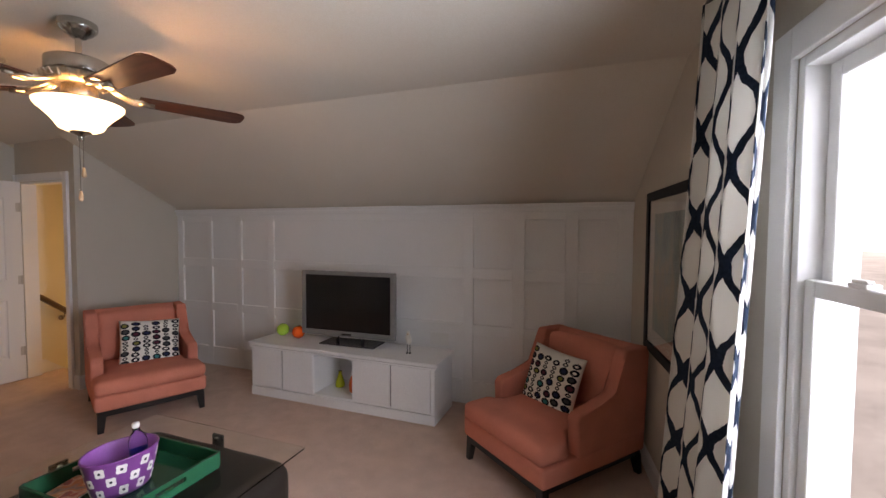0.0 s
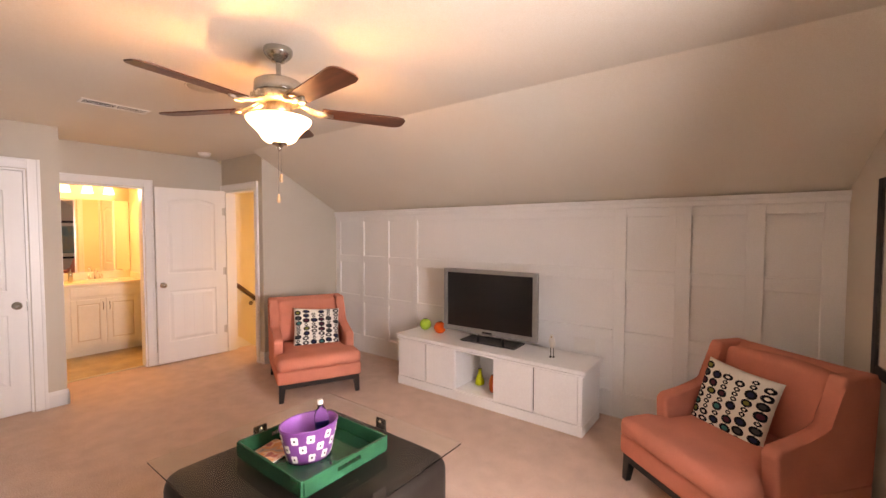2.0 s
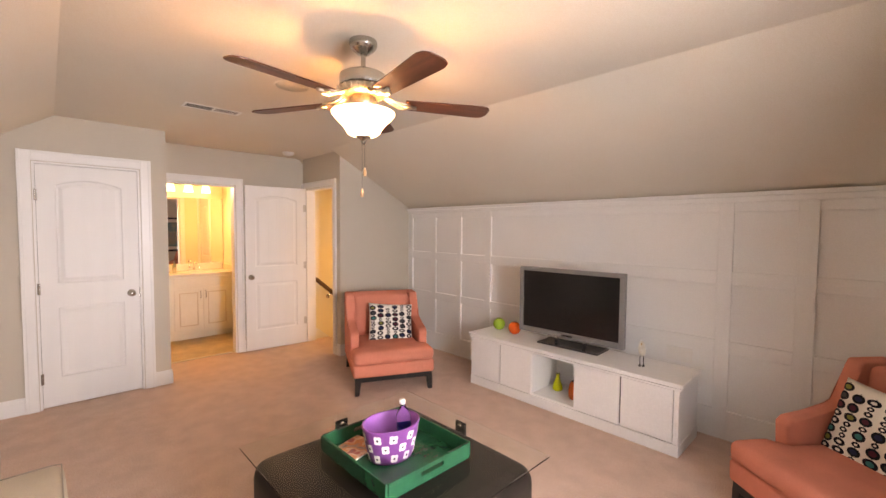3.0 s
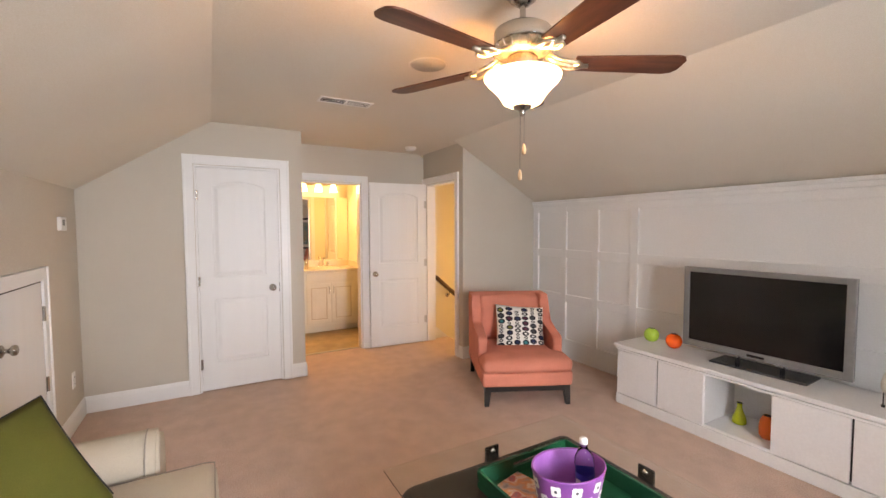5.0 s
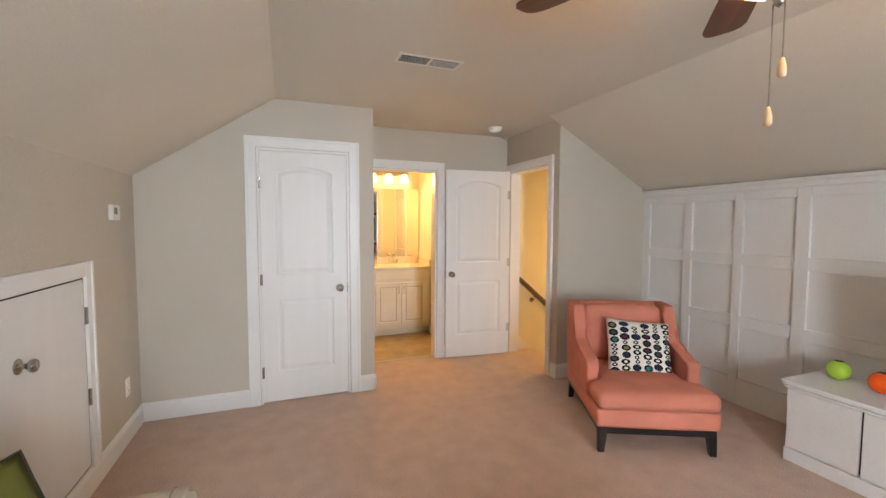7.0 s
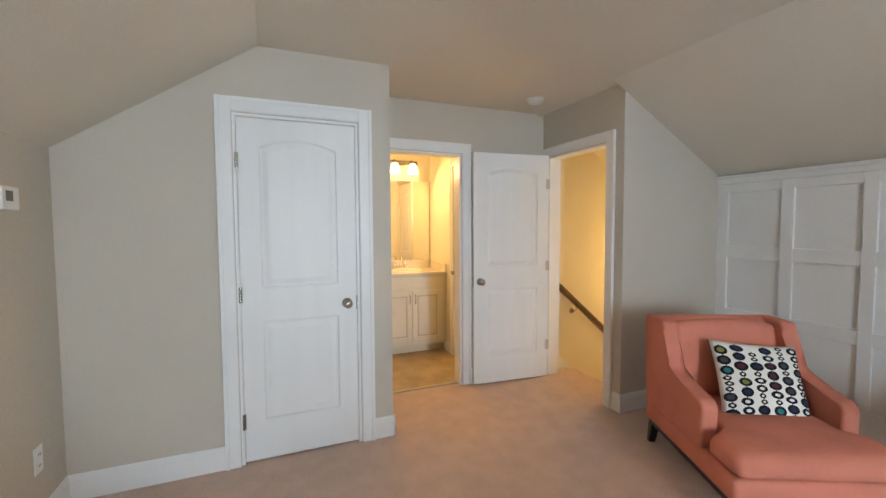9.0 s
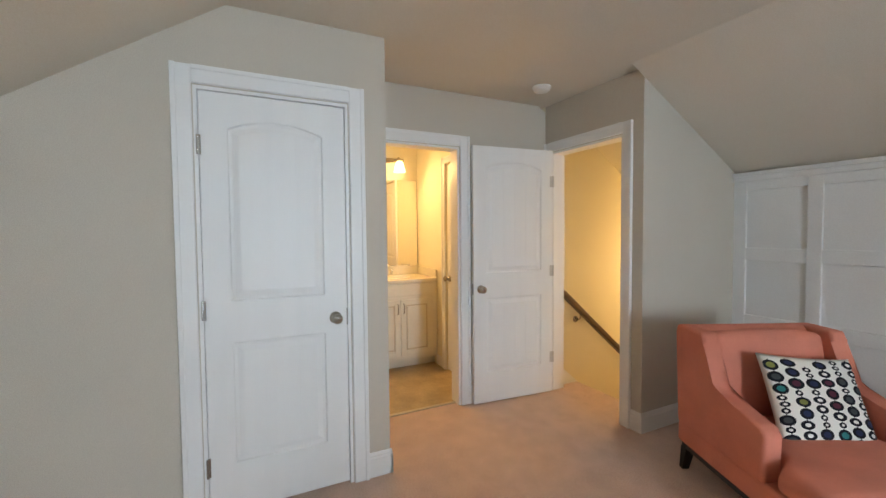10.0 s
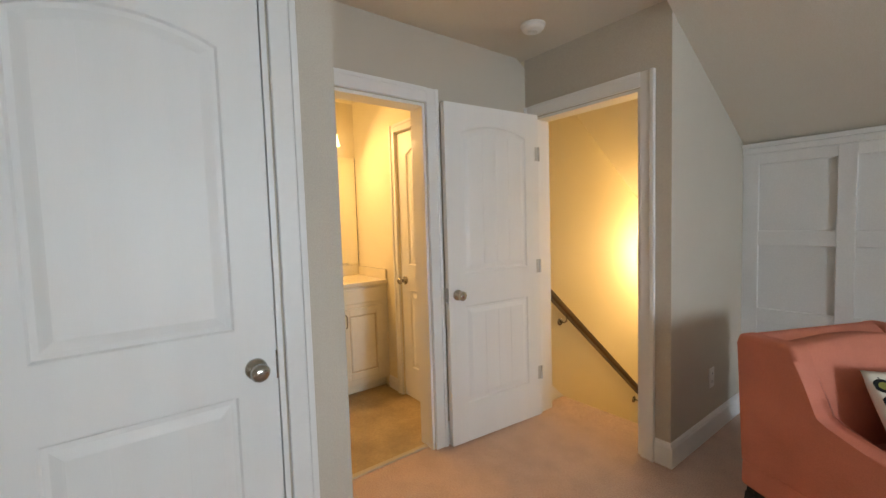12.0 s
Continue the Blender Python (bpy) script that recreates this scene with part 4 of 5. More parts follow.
bird = thing("bird_figurine", "small white seabird figurine on thin dark legs", "figurine", pose(-0.715, 4.02, 0.505, 0, 0, 285))
BIRDW = vary(material("chalky_white", (0.74, 0.70, 0.62), 0.7), 20, 0.9, 1.05)
bm = bmesh.new()
bmesh.ops.create_uvsphere(bm, u_segments=20, v_segments=14, radius=1)
for v in bm.verts:
    x, y, z = v.co
    v.co = Vector((x * 0.040 - 0.016 * max(0, -x), y * 0.025, z * 0.042 + 0.115 + (0.02 * x if x > 0 else 0.03 * x)))
hd = bmesh.ops.create_uvsphere(bm, u_segments=16, v_segments=12, radius=0.017)
for v in hd["verts"]:
    v.co += Vector((0.030, 0, 0.180))
nk = bmesh.ops.create_cone(bm, cap_ends=True, segments=14, radius1=0.026, radius2=0.016, depth=0.05)
for v in nk["verts"]:
    v.co += Vector((0.026 + 0.1 * v.co.z, 0, 0.158))
part("body", bm, BIRDW, bird, smooth=True)
part("beak", lathe([(0, 0), (0.006, 0), (0, 0.034)], 10), material("ochre_beak", (0.5, 0.3, 0.1), 0.5), bird, "ochre beak", m=pose(0.048, 0, 0.178, 0, 95, 0))
for y in (-0.012, 0.012):
    bm = tube(bmesh.new(), [(0.0, y, 0.075), (0.003, y, 0.04), (0.0, y, 0.006)], 0.003, 6)
    box(bm, -0.012, y - 0.008, 0.0, 0.026, y + 0.008, 0.006, 0.002, 1)
    part("leg", bm, DARK, bird, "thin dark leg")

# cable on the panel wall
cab = thing("wall_plate", "white blank cover plate low on the panelling", "cover plate", pose(-0.53, YP - 0.003, 0.56))
part("plate", boxed(-0.12, -0.005, -0.055, 0.06, 0.0, 0.055, 0.002, 1), PLW, cab)

# ---- ottoman, glass top and tray ----
LEATHER = vary(material("dark_brown_leather", (0.016, 0.011, 0.009), 0.5, spec=0.2), 6, 0.8, 1.3, bump=0.05, bump_scale=220)
OC = Vector((-0.980, 1.900))
ott = thing("ottoman", "square dark brown leather ottoman under a glass top", "ottoman", pose(OC.x, OC.y, 0))
H = 0.455
bm = soft_box(-H, -H, 0.05, H, H, 0.488, 0.07, 5, 0.006, 6.0)
part("body", bm, LEATHER, ott, smooth=True)
for k in range(4):
    a = 90 * k
    part("foot", boxed(-0.03, -0.03, 0, 0.03, 0.03, 0.055, 0.004, 1), BLACKW, ott, m=pose(0, 0, 0, 0, 0, a) @ pose(H - 0.08, H - 0.08, 0))
for k in range(4):
    tb = part("strap_tab", boxed(-0.036, -0.008, 0.40, 0.036, 0.004, 0.528, 0.006, 3), LEATHER, ott, "upright leather tab", m=pose(0, 0, 0, 0, 0, 90 * k) @ pose(0, -H + 0.02, 0))
    bt = part("button", lathe([(0, 0), (0.012, 0), (0.012, 0.004), (0.008, 0.010), (0, 0.011)], 18), CHROME, tb, "chrome button", True)
    bt.matrix_basis = pose(0, 0.004, 0.508, -90)
TG = material("table_glass", (0.95, 0.985, 0.97), 0.0, spec=0.2)
gb = TG.node_tree.nodes["Principled BSDF"]
gb.inputs["Transmission Weight"].default_value, gb.inputs["IOR"].default_value = 1.0, 1.16
gt = thing("glass_tabletop", "clear square glass top resting on the ottoman", "glass top", pose(OC.x, OC.y, 0.529))
gl = part("sheet", boxed(-0.497, -0.482, 0, 0.497, 0.482, 0.008, 0.002, 2), TG, gt)
gl.visible_shadow = False

GREEN = vary(material("green_lacquer", (0.003, 0.072, 0.034), 0.14), 3, 0.95, 1.05)
tray = thing("serving_tray", "glossy green lacquered tray with slot handles", "tray", pose(-0.950, 1.891, 0.5385))
tx, ty, tz = 0.240, 0.218, 0.072
part("bottom", boxed(-tx, -ty, 0, tx, ty, 0.010, 0.002, 1), GREEN, tray)
for s in (-1, 1):
    part("side", boxed(-tx, s * ty - 0.006, 0.010, tx, s * ty + 0.006, tz, 0.002, 1), GREEN, tray)
    bm = bmesh.new()
    x = s * tx
    box(bm, x - 0.006, -ty + 0.006, 0.010, x + 0.006, ty - 0.006, 0.036)
    box(bm, x - 0.006, -ty + 0.006, 0.054, x + 0.006, ty - 0.006, tz)
    box(bm, x - 0.006, -ty + 0.006, 0.036, x + 0.006, -0.06, 0.054)
    box(bm, x - 0.006, 0.06, 0.036, x + 0.006, ty - 0.006, 0.054)
    part("handle_side", bm, GREEN, tray, "end board with a slot handle")

PURPLE = vary(material("purple_enamel", (0.20, 0.05, 0.22), 0.35), 8, 0.9, 1.1)
PURIN = vary(material("violet_inner_enamel", (0.34, 0.12, 0.40), 0.35), 8, 0.95, 1.05)
INKW = INKS[6]
bowl = thing("oval_bowl", "oval purple tub with white flower print", "bowl", pose(-0.943, 1.866, 0.5495, 0, 0, 82))
bh, ra, rb = 0.148, 0.128, 0.100


def bowl_r(z):
    return 0.74 + 0.26 * (z / bh) ** 0.8


bm = lathe([(0, 0.0)] + [(bowl_r(z), z) for z in (0.0, 0.02, 0.05, 0.08, 0.11, 0.14, bh)], 48, squash=(ra, rb))
part("outside", bm, PURPLE, bowl, smooth=True)
bm = lathe([(bowl_r(bh) * 0.975, bh)] + [(bowl_r(z) * 0.965, z) for z in (0.14, 0.11, 0.08, 0.05, 0.02, 0.008)] + [(0, 0.008)], 48, squash=(ra, rb))
part("inside", bm, PURIN, bowl, "violet inside", smooth=True)
part("rim", lathe([(0.96, bh - 0.001), (0.975, bh + 0.003), (1.005, bh + 0.003), (1.012, bh - 0.003), (1.0, bh - 0.006)], 48, squash=(ra, rb)), PURPLE, bowl, smooth=True)
rnd = random.Random(3)
for row, (z, off) in enumerate(((0.028, 0.0), (0.072, 0.5), (0.114, 0.0))):
    nfl = 10
    for k in range(nfl):
        a = 2 * math.pi * (k + off + rnd.uniform(-0.1, 0.1)) / nfl
        bm = bmesh.new()

        def surf(da, dz, lift):
            r = bowl_r(z + dz) + lift / 0.12
            return (r * ra * math.cos(a + da), r * rb * math.sin(a + da), z + dz)
        for R, mi, lift in ((0.0195, 0, 0.001), (0.0055, 1, 0.002)):
            cv = bm.verts.new(surf(0, 0, lift))
            ring = []
            for q in range(20):
                th = 2 * math.pi * q / 20
                rr = R * (1 + (0.16 * math.cos(4 * th + 0.5 * k) if mi == 0 else 0))
                ring.append(bm.verts.new(surf(rr * math.cos(th) / 0.125, rr * math.sin(th), lift)))
            for q in range(20):
                bm.faces.new((cv, ring[q], ring[(q + 1) % 20])).material_index = mi
        part("flower_print", bm, [INKW, INKS[5]], bowl, "white printed flower")

PET = material("clear_plastic", (0.95, 0.97, 1.0), 0.05)
gb = PET.node_tree.nodes["Principled BSDF"]
gb.inputs["Transmission Weight"].default_value, gb.inputs["IOR"].default_value = 1.0, 1.2
bot = thing("water_bottle", "clear plastic water bottle with a blue label", "bottle", pose(-0.922, 1.930, 0.5585, 6, 1, 0))
part("shell", lathe([(0, 0), (0.028, 0), (0.031, 0.006), (0.031, 0.125), (0.032, 0.145), (0.030, 0.165), (0.020, 0.188), (0.0125, 0.198), (0.0125, 0.216)], 28), PET, bot, smooth=True)
part("label", lathe([(0.0316, 0.055), (0.0318, 0.056), (0.0318, 0.118), (0.0316, 0.119)], 28), material("blue_label", (0.02, 0.03, 0.28), 0.4), bot, "deep blue label", True)
part("label_mark", boxed(-0.010, -0.034, 0.076, 0.010, -0.0315, 0.098, 0.001, 1), INKW, bot, "pale mark")
part("cap", lathe([(0, 0.232), (0.0115, 0.232), (0.0132, 0.229), (0.0132, 0.215), (0.0115, 0.214)], 20), PLW, bot, "white screw cap", True)

mag = thing("magazine", "glossy magazine with a warm-toned photo cover", "magazine", pose(-1.090, 1.780, 0.5495, 0, 0, 14))
MAGC = material("magazine_cover", (0.4, 0.2, 0.1), 0.3)
n, l, b = nodes_of(MAGC)
co = n.new("ShaderNodeTexCoord")
nz = n.new("ShaderNodeTexNoise")
nz.inputs["Scale"].default_value, nz.inputs["Detail"].default_value = 16, 3
l.new(co.outputs["Object"], nz.inputs["Vector"])
cr = n.new("ShaderNodeValToRGB")
for i, (p, c) in enumerate(((0.3, (0.03, 0.02, 0.03)), (0.42, (0.30, 0.22, 0.20)), (0.50, (0.50, 0.16, 0.03)), (0.56, (0.55, 0.42, 0.34)), (0.62, (0.35, 0.04, 0.03)), (0.7, (0.12, 0.09, 0.12)))):
    e = cr.color_ramp.elements[i] if i < 2 else cr.color_ramp.elements.new(p)
    e.position, e.color = p, (*c, 1)
l.new(nz.outputs["Fac"], cr.inputs[0])
l.new(cr.outputs[0], b.inputs["Base Color"])
part("pages", boxed(-0.07, -0.085, 0.0, 0.07, 0.085, 0.006, 0.001, 1), PLW, mag)
part("cover", boxed(-0.071, -0.086, 0.0063, 0.071, 0.086, 0.0072), MAGC, mag, "printed cover")

# ---- sofa under the knee wall ----
CREAM = vary(material("cream_linen", (0.54, 0.47, 0.38), 0.95, spec=0.2), 5, 0.94, 1.05, bump=0.3, bump_scale=420)
PIPE = vary(material("grey_piping", (0.34, 0.30, 0.26), 0.8), 8, 0.9, 1.1)
sofa = thing("sofa", "cream linen sofa with piped cushions under the knee wall", "sofa", pose(0, 0, 0))
SX0, SX1 = -2.06, -0.15
part("base", soft_box(SX0 + 0.02, 0.10, 0.10, SX1, 0.80, 0.285, 0.03, 5, 0.004, 1.0), CREAM, sofa, smooth=True)
part("backrest", soft_box(SX0 - 0.16, -0.04, 0.10, SX1, 0.10, 0.60, 0.06, 5, 0.01, 2.0), CREAM, sofa, smooth=True)
xm = (SX0 + SX1) / 2
for a, b in ((SX0, xm - 0.003), (xm + 0.003, SX1)):
    sc = part("seat_cushion", soft_box(a, 0.10, 0.285, b, 0.85, 0.455, 0.04, 6, 0.018, a), CREAM, sofa, "piped loose seat cushion", smooth=True)
    bead_line(sc, [(a + 0.008, 0.24, 0.449), (a + 0.008, 0.81, 0.449), (a + 0.02, 0.842, 0.449), (b - 0.02, 0.842, 0.449), (b - 0.008, 0.81, 0.449)], 0.0028, PIPE)
prof = [(0.085, 0.10), (0.085, 0.40)] + [(0.12 * math.cos(a), 0.465 + 0.12 * math.sin(a)) for a in [radians(-20 + 220 * k / 12) for k in range(13)]] + [(-0.085, 0.40), (-0.085, 0.10)]
bm = prism([(p[0] + SX0 - 0.135, p[1]) for p in prof], 0.10, 0.64, "y")
bmesh.ops.bevel(bm, geom=[e for e in bm.edges if abs(e.verts[0].co.y - e.verts[1].co.y) < 0.001], offset=0.02, segments=3, affect="EDGES")
ar = part("arm", bm, CREAM, sofa, "low rolled arm", smooth=True, weighted=True)
bead_line(ar, [(SX0 - 0.135 + 0.122 * math.cos(a), 0.585, 0.465 + 0.122 * math.sin(a)) for a in [radians(-40 + 260 * k / 24) for k in range(25)]], 0.0028, PIPE)
for x in (SX0 - 0.13, SX1 - 0.06):
    for y in (0.14, 0.54):
        part("foot", boxed(x - 0.025, y - 0.025, 0, x + 0.025, y + 0.025, 0.105, 0.004, 1), BLACKW, sofa)
OLIVE = vary(material("olive_green_cotton", (0.088, 0.088, 0.017), 0.9, spec=0.2), 5, 0.9, 1.1, bump=0.25, bump_scale=420)


def pillow_lean():
    """Tucked into the corner of arm and back, one corner up."""
    corner, s = Vector((-2.08, 0.275, 0.850)), 0.275
    e2 = Vector((0.245, 0.49, -0.837)).normalized()
    e1 = Vector((0.7, -0.7, -0.03))
    e1 = (e1 - e2 * e1.dot(e2)).normalized()
    ez = e1.cross(-e2)
    q = Matrix((e1, -e2, ez)).transposed().to_4x4()
    return Matrix.Translation(corner + s * e1 + s * e2) @ q


gp = thing("throw_pillow", "large olive green pillow with dark piping, on the sofa", "pillow", pillow_lean())
part("cover", pillow_mesh(0.275, 0.085, 22, 4.0), OLIVE, gp, smooth=True)
edge = []
for k in range(96):
    q = k / 24
    sdd, f = int(q), q - int(q)
    u, v = ((2 * f - 1, -1), (1, 2 * f - 1), (1 - 2 * f, 1), (-1, 1 - 2 * f))[sdd]
    edge.append((*pillow_xy(u, v, 0.277), 0.0))
part("piping", tube(bmesh.new(), edge + [edge[0]], 0.0028, 6), DARK, gp, "dark brown piping", True)

# ---- bathroom ----
BX0, BX1, BY0, BY1 = -6.36, XB - 0.12, 1.30, 2.745
struct("floor_bath", boxed(BX0 - 0.1, BY0 - 0.1, -0.2, -4.905, BY1 + 0.1, 0.004), VINYL, "tan mottled sheet vinyl floor", "floor")
struct("threshold", boxed(-4.925, BD[0] + 0.016, 0.0, -4.895, BD[1] - 0.016, 0.012, 0.004, 2), material("pale_strip", (0.55, 0.48, 0.36), 0.4), "pale carpet edge strip", "threshold")
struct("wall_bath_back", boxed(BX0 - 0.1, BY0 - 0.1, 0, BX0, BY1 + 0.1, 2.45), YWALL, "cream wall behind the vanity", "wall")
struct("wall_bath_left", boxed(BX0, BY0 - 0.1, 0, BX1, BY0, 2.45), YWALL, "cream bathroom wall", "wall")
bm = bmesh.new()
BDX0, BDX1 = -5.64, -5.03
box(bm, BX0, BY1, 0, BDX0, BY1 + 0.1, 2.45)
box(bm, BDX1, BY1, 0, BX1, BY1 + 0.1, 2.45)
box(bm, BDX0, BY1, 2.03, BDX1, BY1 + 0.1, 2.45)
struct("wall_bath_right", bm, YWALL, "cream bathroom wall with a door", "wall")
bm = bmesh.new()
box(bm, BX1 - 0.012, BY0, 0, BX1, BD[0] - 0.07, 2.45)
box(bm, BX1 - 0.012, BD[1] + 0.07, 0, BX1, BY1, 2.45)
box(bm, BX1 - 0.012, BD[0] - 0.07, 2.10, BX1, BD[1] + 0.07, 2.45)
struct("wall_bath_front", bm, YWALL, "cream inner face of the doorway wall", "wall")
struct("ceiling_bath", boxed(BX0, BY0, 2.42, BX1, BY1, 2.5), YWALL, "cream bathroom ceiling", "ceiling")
casing("door_casing", pose(BX1 - 0.012, BD[1], 0, 0, 0, -90), BD[1] - BD[0], BD[2], bw=0.068)
m = pose(BDX0, BY1, 0)
casing("door_casing", m, BDX1 - BDX0, 2.03, bw=0.065)
d4 = thing("door_4", "white two-panel arch-top bathroom closet door, shut", "door", pose(BDX0 + 0.004, BY1 + 0.006, 0.01), kind="structure")
leaf("door_leaf", d4, BDX1 - BDX0 - 0.008, 2.01)
knob(d4, 0.055, 0.905)
baseboard((BDX0 - 0.066, BY1), (BX0 + 0.5, BY1), 0.10)

VANW = vary(material("glazed_cream_cabinet", (0.74, 0.70, 0.60), 0.4), 3, 0.95, 1.03)
GLAZE = material("brown_glaze_line", (0.58, 0.49, 0.36), 0.6)
van = thing("vanity_cabinet", "cream bathroom vanity with two panelled doors", "vanity", pose(-5.86, 0, 0))
VY0, VY1 = 1.95, BY1 - 0.003
part("carcass", boxed(-0.49, VY0, 0.10, -0.02, VY1, 0.865), VANW, van)
part("toe_kick", boxed(-0.49, VY0, 0.0, -0.07, VY1, 0.10), VANW, van)
part("face_frame", boxed(-0.02, VY0, 0.09, 0.0, VY1, 0.865, 0.002, 1), VANW, van)
part("false_drawer", boxed(-0.001, VY0 + 0.05, 0.735, 0.016, VY1 - 0.06, 0.85, 0.005, 2), VANW, van)
dm = (VY0 + VY1 - 0.02) / 2
for a, b, hs in ((VY0 + 0.05, dm - 0.004, 1), (dm + 0.004, VY1 - 0.06, -1)):
    bm = bmesh.new()
    fwid = 0.055
    for q in ((a, 0.14, a + fwid, 0.700), (b - fwid, 0.14, b, 0.700), (a + fwid, 0.700 - fwid, b - fwid, 0.700), (a + fwid, 0.14, b - fwid, 0.14 + fwid)):
        box(bm, -0.001, q[0], q[1], 0.018, q[2], q[3], 0.003, 1)
    box(bm, -0.001, a + fwid + 0.012, 0.14 + fwid + 0.012, 0.014, b - fwid - 0.012, 0.700 - fwid - 0.012, 0.006, 2)
    dr = part("door", bm, VANW, van, "panelled door with brown glaze lines")
    part("glaze_line", boxed(-0.0005, a + fwid - 0.002, 0.14 + fwid - 0.002, 0.006, b - fwid + 0.002, 0.700 - fwid + 0.002), GLAZE, dr)
    yy = b - 0.028 if hs > 0 else a + 0.028
    part("handle", tube(bmesh.new(), [(0.018, yy, 0.56), (0.040, yy, 0.57), (0.044, yy, 0.61), (0.040, yy, 0.65), (0.018, yy, 0.66)], 0.005, 8), NICKEL, dr, "curved nickel pull", True)
top = thing("countertop", "cream cultured-marble vanity top with a backsplash", "countertop", pose(-5.86, 0, 0.867))
CULT = vary(material("cultured_marble", (0.78, 0.72, 0.58), 0.18), 4, 0.93, 1.04)
part("slab", boxed(-0.495, VY0 - 0.015, 0, 0.022, VY1, 0.035, 0.006, 2), CULT, top)
part("backsplash", boxed(-0.495, VY0 - 0.015, 0.035, -0.475, VY1, 0.125, 0.004, 2), CULT, top)
part("side_splash", boxed(-0.475, VY1 - 0.018, 0.035, 0.012, VY1, 0.115, 0.004, 2), CULT, top)
part("basin_rim", lathe([(0.19, 0.034), (0.192, 0.040), (0.178, 0.040), (0.150, 0.036), (0, 0.0355)], 36, squash=(0.75, 1.05), center=(-0.24, 2.33, 0)), CULT, top, smooth=True)
fau = thing("faucet", "chrome two-handle basin faucet", "faucet", pose(-6.26, 2.33, 0.902))
part("deck", boxed(-0.025, -0.08, 0, 0.025, 0.08, 0.015, 0.006, 3), CHROME, fau)
part("spout", tube(bmesh.new(), [(0, 0, 0.01), (0.0, 0, 0.09), (0.02, 0, 0.125), (0.06, 0, 0.135), (0.10, 0, 0.115)], 0.012, 12), CHROME, fau, smooth=True)
for s in (-1, 1):
    part("handle", lathe([(0, 0.075), (0.012, 0.072), (0.02, 0.05), (0.014, 0.03), (0.018, 0.012), (0, 0.012)], 16, center=(0, s * 0.062, 0)), CHROME, fau, smooth=True)
soap = thing("soap_dispenser", "slim steel soap dispenser by the basin", "soap dispenser", pose(-6.12, 2.06, 0.902))
part("body", lathe([(0, 0), (0.024, 0), (0.024, 0.11), (0.018, 0.125), (0, 0.126)], 20), NICKEL, soap, smooth=True)
part("pump", tube(bmesh.new(), [(0, 0, 0.12), (0, 0, 0.155), (0.03, 0, 0.158)], 0.006, 8), NICKEL, soap)
MIR = material("mirror_silver", (0.92, 0.92, 0.90), 0.01, 1.0)
mi = thing("mirror", "large frameless wall mirror above the vanity", "mirror", pose(BX0, 0, 0))
part("glass", boxed(0.0005, VY0 - 0.3, 1.0, 0.006, VY1 - 0.004, 1.945), MIR, mi)
part("edge", boxed(0.0005, VY1 - 0.004, 1.0, 0.007, VY1 - 0.001, 1.945), DARK, mi, "dark mirror edge")
part("clip", boxed(0.004, VY1 - 0.12, 0.995, 0.009, VY1 - 0.10, 1.015), CHROME, mi)
LIT = bpy.data.materials.new("lit_frosted_glass")
LIT.use_nodes = True
sb = LIT.node_tree.nodes["Principled BSDF"]
sb.inputs["Base Color"].default_value = (0.9, 0.8, 0.6, 1)
sb.inputs["Emission Color"].default_value = (1.0, 0.72, 0.34, 1)
sb.inputs["Emission Strength"].default_value = 9.0
vl = thing("vanity_light", "nickel vanity light bar with lit frosted shades", "vanity light", pose(BX0, 2.28, 2.15))
part("back_bar", boxed(0.001, -0.30, -0.03, 0.022, 0.30, 0.03, 0.008, 3), NICKEL, vl)
for y in (-0.22, 0.0, 0.22):
    am = part("arm", tube(bmesh.new(), [(0.02, y, 0.0), (0.07, y, 0.03), (0.10, y, 0.01), (0.10, y, -0.02)], 0.008, 8), NICKEL, vl, smooth=True)
    part("shade", lathe([(0.025, -0.015), (0.038, -0.03), (0.048, -0.07), (0.060, -0.125), (0.063, -0.13)], 24, center=(0.10, y, 0)), LIT, am, "glowing frosted bell shade", True)

# ---- stairs ----
SXR = XS - 0.12
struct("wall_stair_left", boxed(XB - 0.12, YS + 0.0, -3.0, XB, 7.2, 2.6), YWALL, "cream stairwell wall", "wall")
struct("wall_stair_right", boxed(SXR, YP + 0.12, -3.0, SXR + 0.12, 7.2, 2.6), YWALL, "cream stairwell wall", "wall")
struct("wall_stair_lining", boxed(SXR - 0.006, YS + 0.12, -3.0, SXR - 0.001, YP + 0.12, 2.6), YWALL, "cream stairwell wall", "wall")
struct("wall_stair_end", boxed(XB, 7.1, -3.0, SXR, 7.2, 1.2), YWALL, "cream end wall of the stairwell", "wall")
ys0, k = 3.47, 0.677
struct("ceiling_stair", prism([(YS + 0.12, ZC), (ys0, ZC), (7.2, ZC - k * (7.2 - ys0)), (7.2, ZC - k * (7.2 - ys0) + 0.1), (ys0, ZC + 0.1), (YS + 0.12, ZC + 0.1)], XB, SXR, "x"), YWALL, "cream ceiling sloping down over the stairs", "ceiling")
stair = thing("staircase", "carpeted stairs going down between cream walls", "stairs", pose(XB, 3.44, 0), kind="structure")
RISE, RUN = 0.19, 0.225
for i in range(13):
    part("step", boxed(0.018, i * RUN - (0.12 if i == 0 else 0.02), -i * RISE - 0.20, SXR - XB - 0.01, (i + 1) * RUN, -i * RISE + (-0.004 if i == 0 else 0), 0.015, 2), CARPET, stair)
bm = prism([(0.0, 0.135), (0.06, 0.135), (3.0, 0.135 - 2.94 * RISE / RUN), (3.0, -0.28 - 2.94 * RISE / RUN), (0.0, -0.25)], 0.0, 0.017, "x")
part("skirt_board", bm, TRIM, stair, "white skirt board")
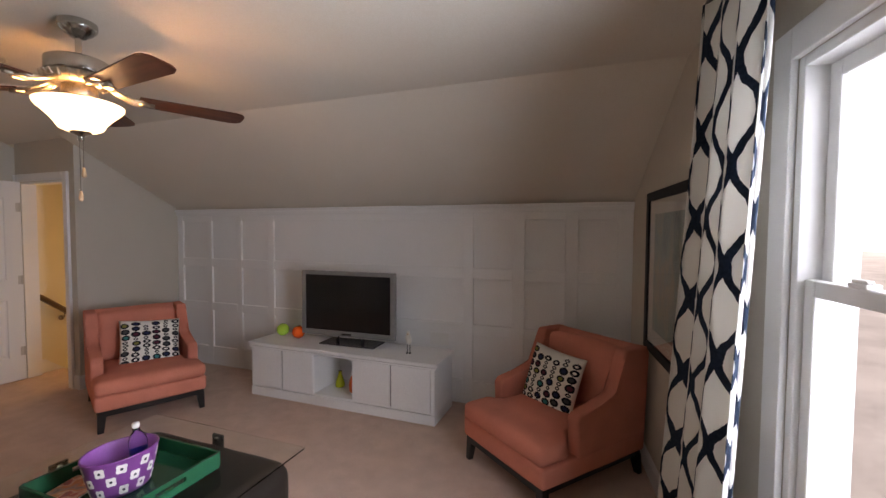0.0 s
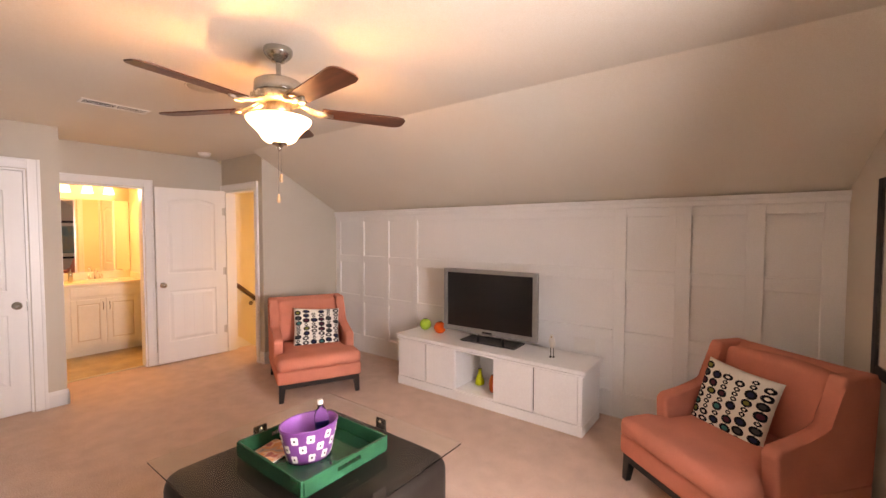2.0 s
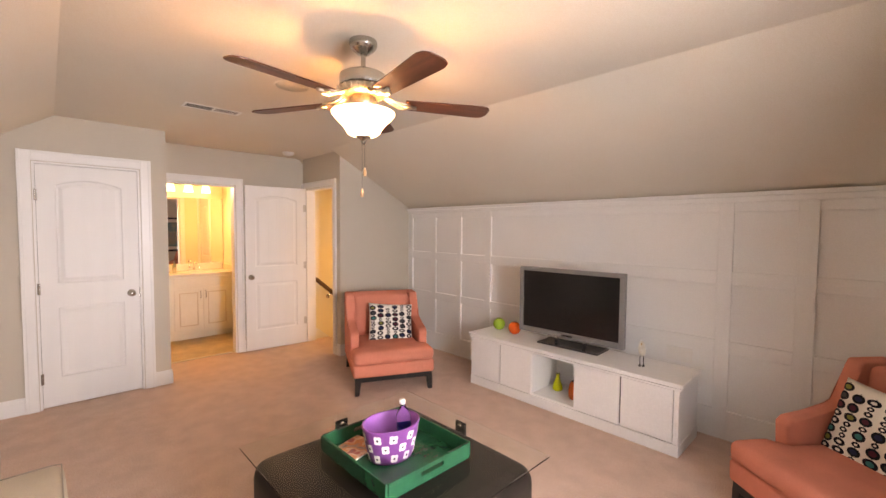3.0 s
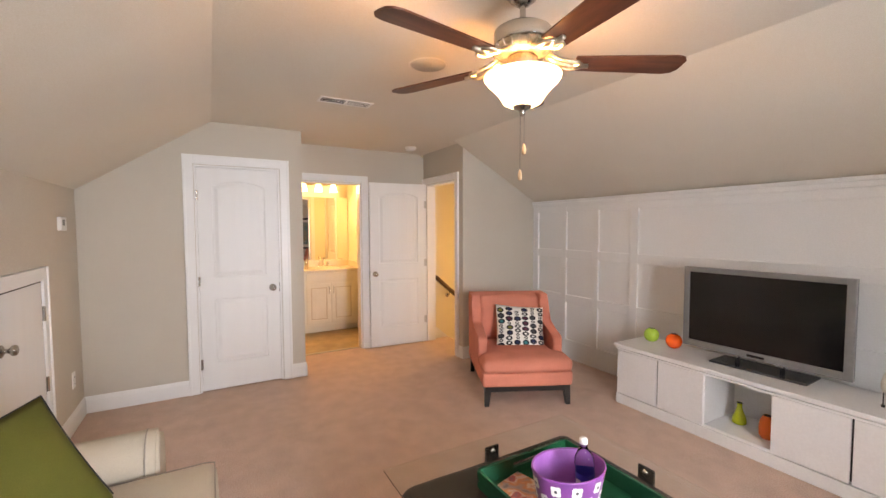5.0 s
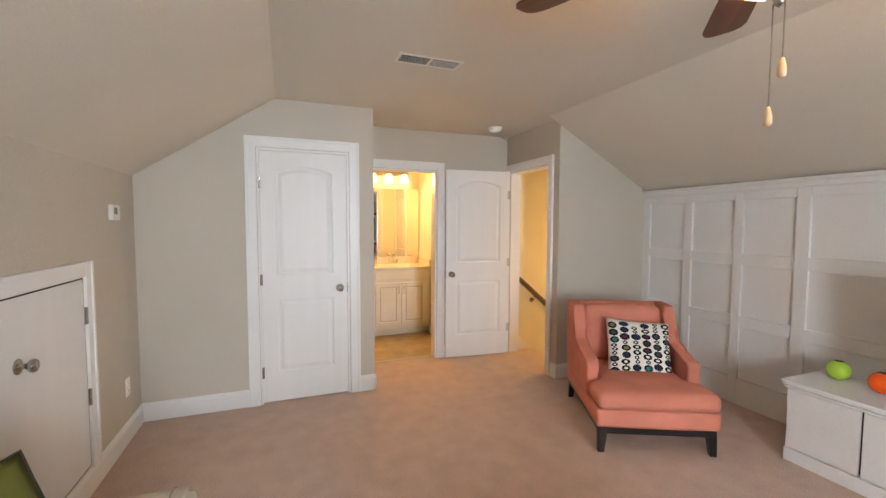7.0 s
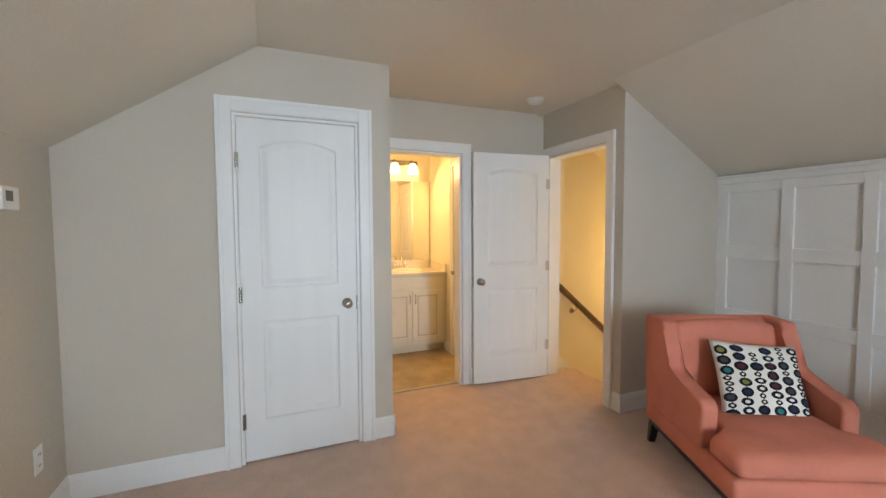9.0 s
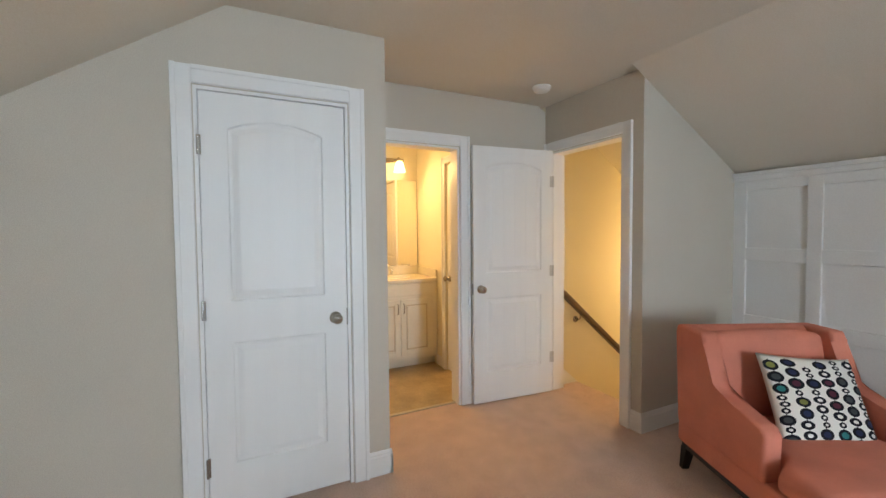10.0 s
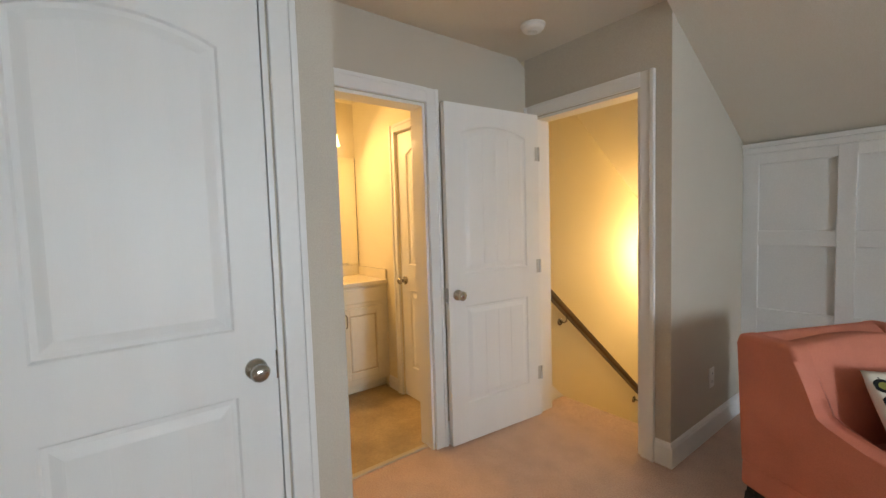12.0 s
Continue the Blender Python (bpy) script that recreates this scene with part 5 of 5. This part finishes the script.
struct("floor_stair_foot", boxed(XB - 0.1, 6.0, -2.75, SXR + 0.1, 7.2, -2.6), CARPET, "carpet at the foot of the stairs", "carpet")
hr = thing("handrail", "dark brown wooden handrail on nickel brackets", "handrail", pose(XB, 0, 0))
RAILM = vary(material("dark_walnut_rail", (0.060, 0.028, 0.014), 0.3), 5, 0.7, 1.4, stretch=(4, 1, 1))
sl = 0.845
bm = bmesh.new()
prof = [(-0.022, -0.026), (0.022, -0.026), (0.028, -0.010), (0.026, 0.014), (0.014, 0.026), (-0.014, 0.026), (-0.026, 0.014), (-0.028, -0.010)]
ends = [(3.44, 0.835), (3.47, 0.815), (6.0, 0.815 - sl * 2.53)]
rings = [[bm.verts.new((0.062 + px, y + pz * 0.6, z + pz * 0.8)) for px, pz in prof] for y, z in ends]
bm.faces.new(rings[0])
bm.faces.new(rings[-1])
for a, b in zip(rings, rings[1:]):
    for i in range(8):
        j = (i + 1) % 8
        bm.faces.new((a[i], a[j], b[j], b[i]))
part("rail", bm, RAILM, hr, smooth=False)
for y in (3.66, 4.75):
    z = 0.815 - sl * (y - 3.47) - 0.03
    bm = tube(bmesh.new(), [(0.062, y, z), (0.062, y, z - 0.045), (0.04, y, z - 0.06), (0.004, y, z - 0.06)], 0.006, 8)
    tube(bm, [(0.0, y, z - 0.06), (0.006, y, z - 0.06)], 0.028, 18)
    part("bracket", bm, NICKEL, hr, "nickel wall bracket", smooth=True)
sc = thing("wall_sconce", "small lit wall sconce in the stairwell", "wall lamp", pose(XB, 4.94, 0.92))
part("back_plate", lathe([(0, 0), (0.05, 0), (0.05, 0.008), (0.03, 0.016), (0, 0.018)], 24), NICKEL, sc, m=pose(0, 0, -0.05, 0, 90, 0))
part("arm", tube(bmesh.new(), [(0.01, 0, -0.05), (0.08, 0, -0.07), (0.11, 0, -0.04), (0.11, 0, -0.01)], 0.008, 8), NICKEL, sc, smooth=True)
part("shade", lathe([(0.03, -0.01), (0.05, 0.03), (0.065, 0.10), (0.07, 0.16)], 24, center=(0.11, 0, 0)), LIT, sc, "glowing frosted shade", True)
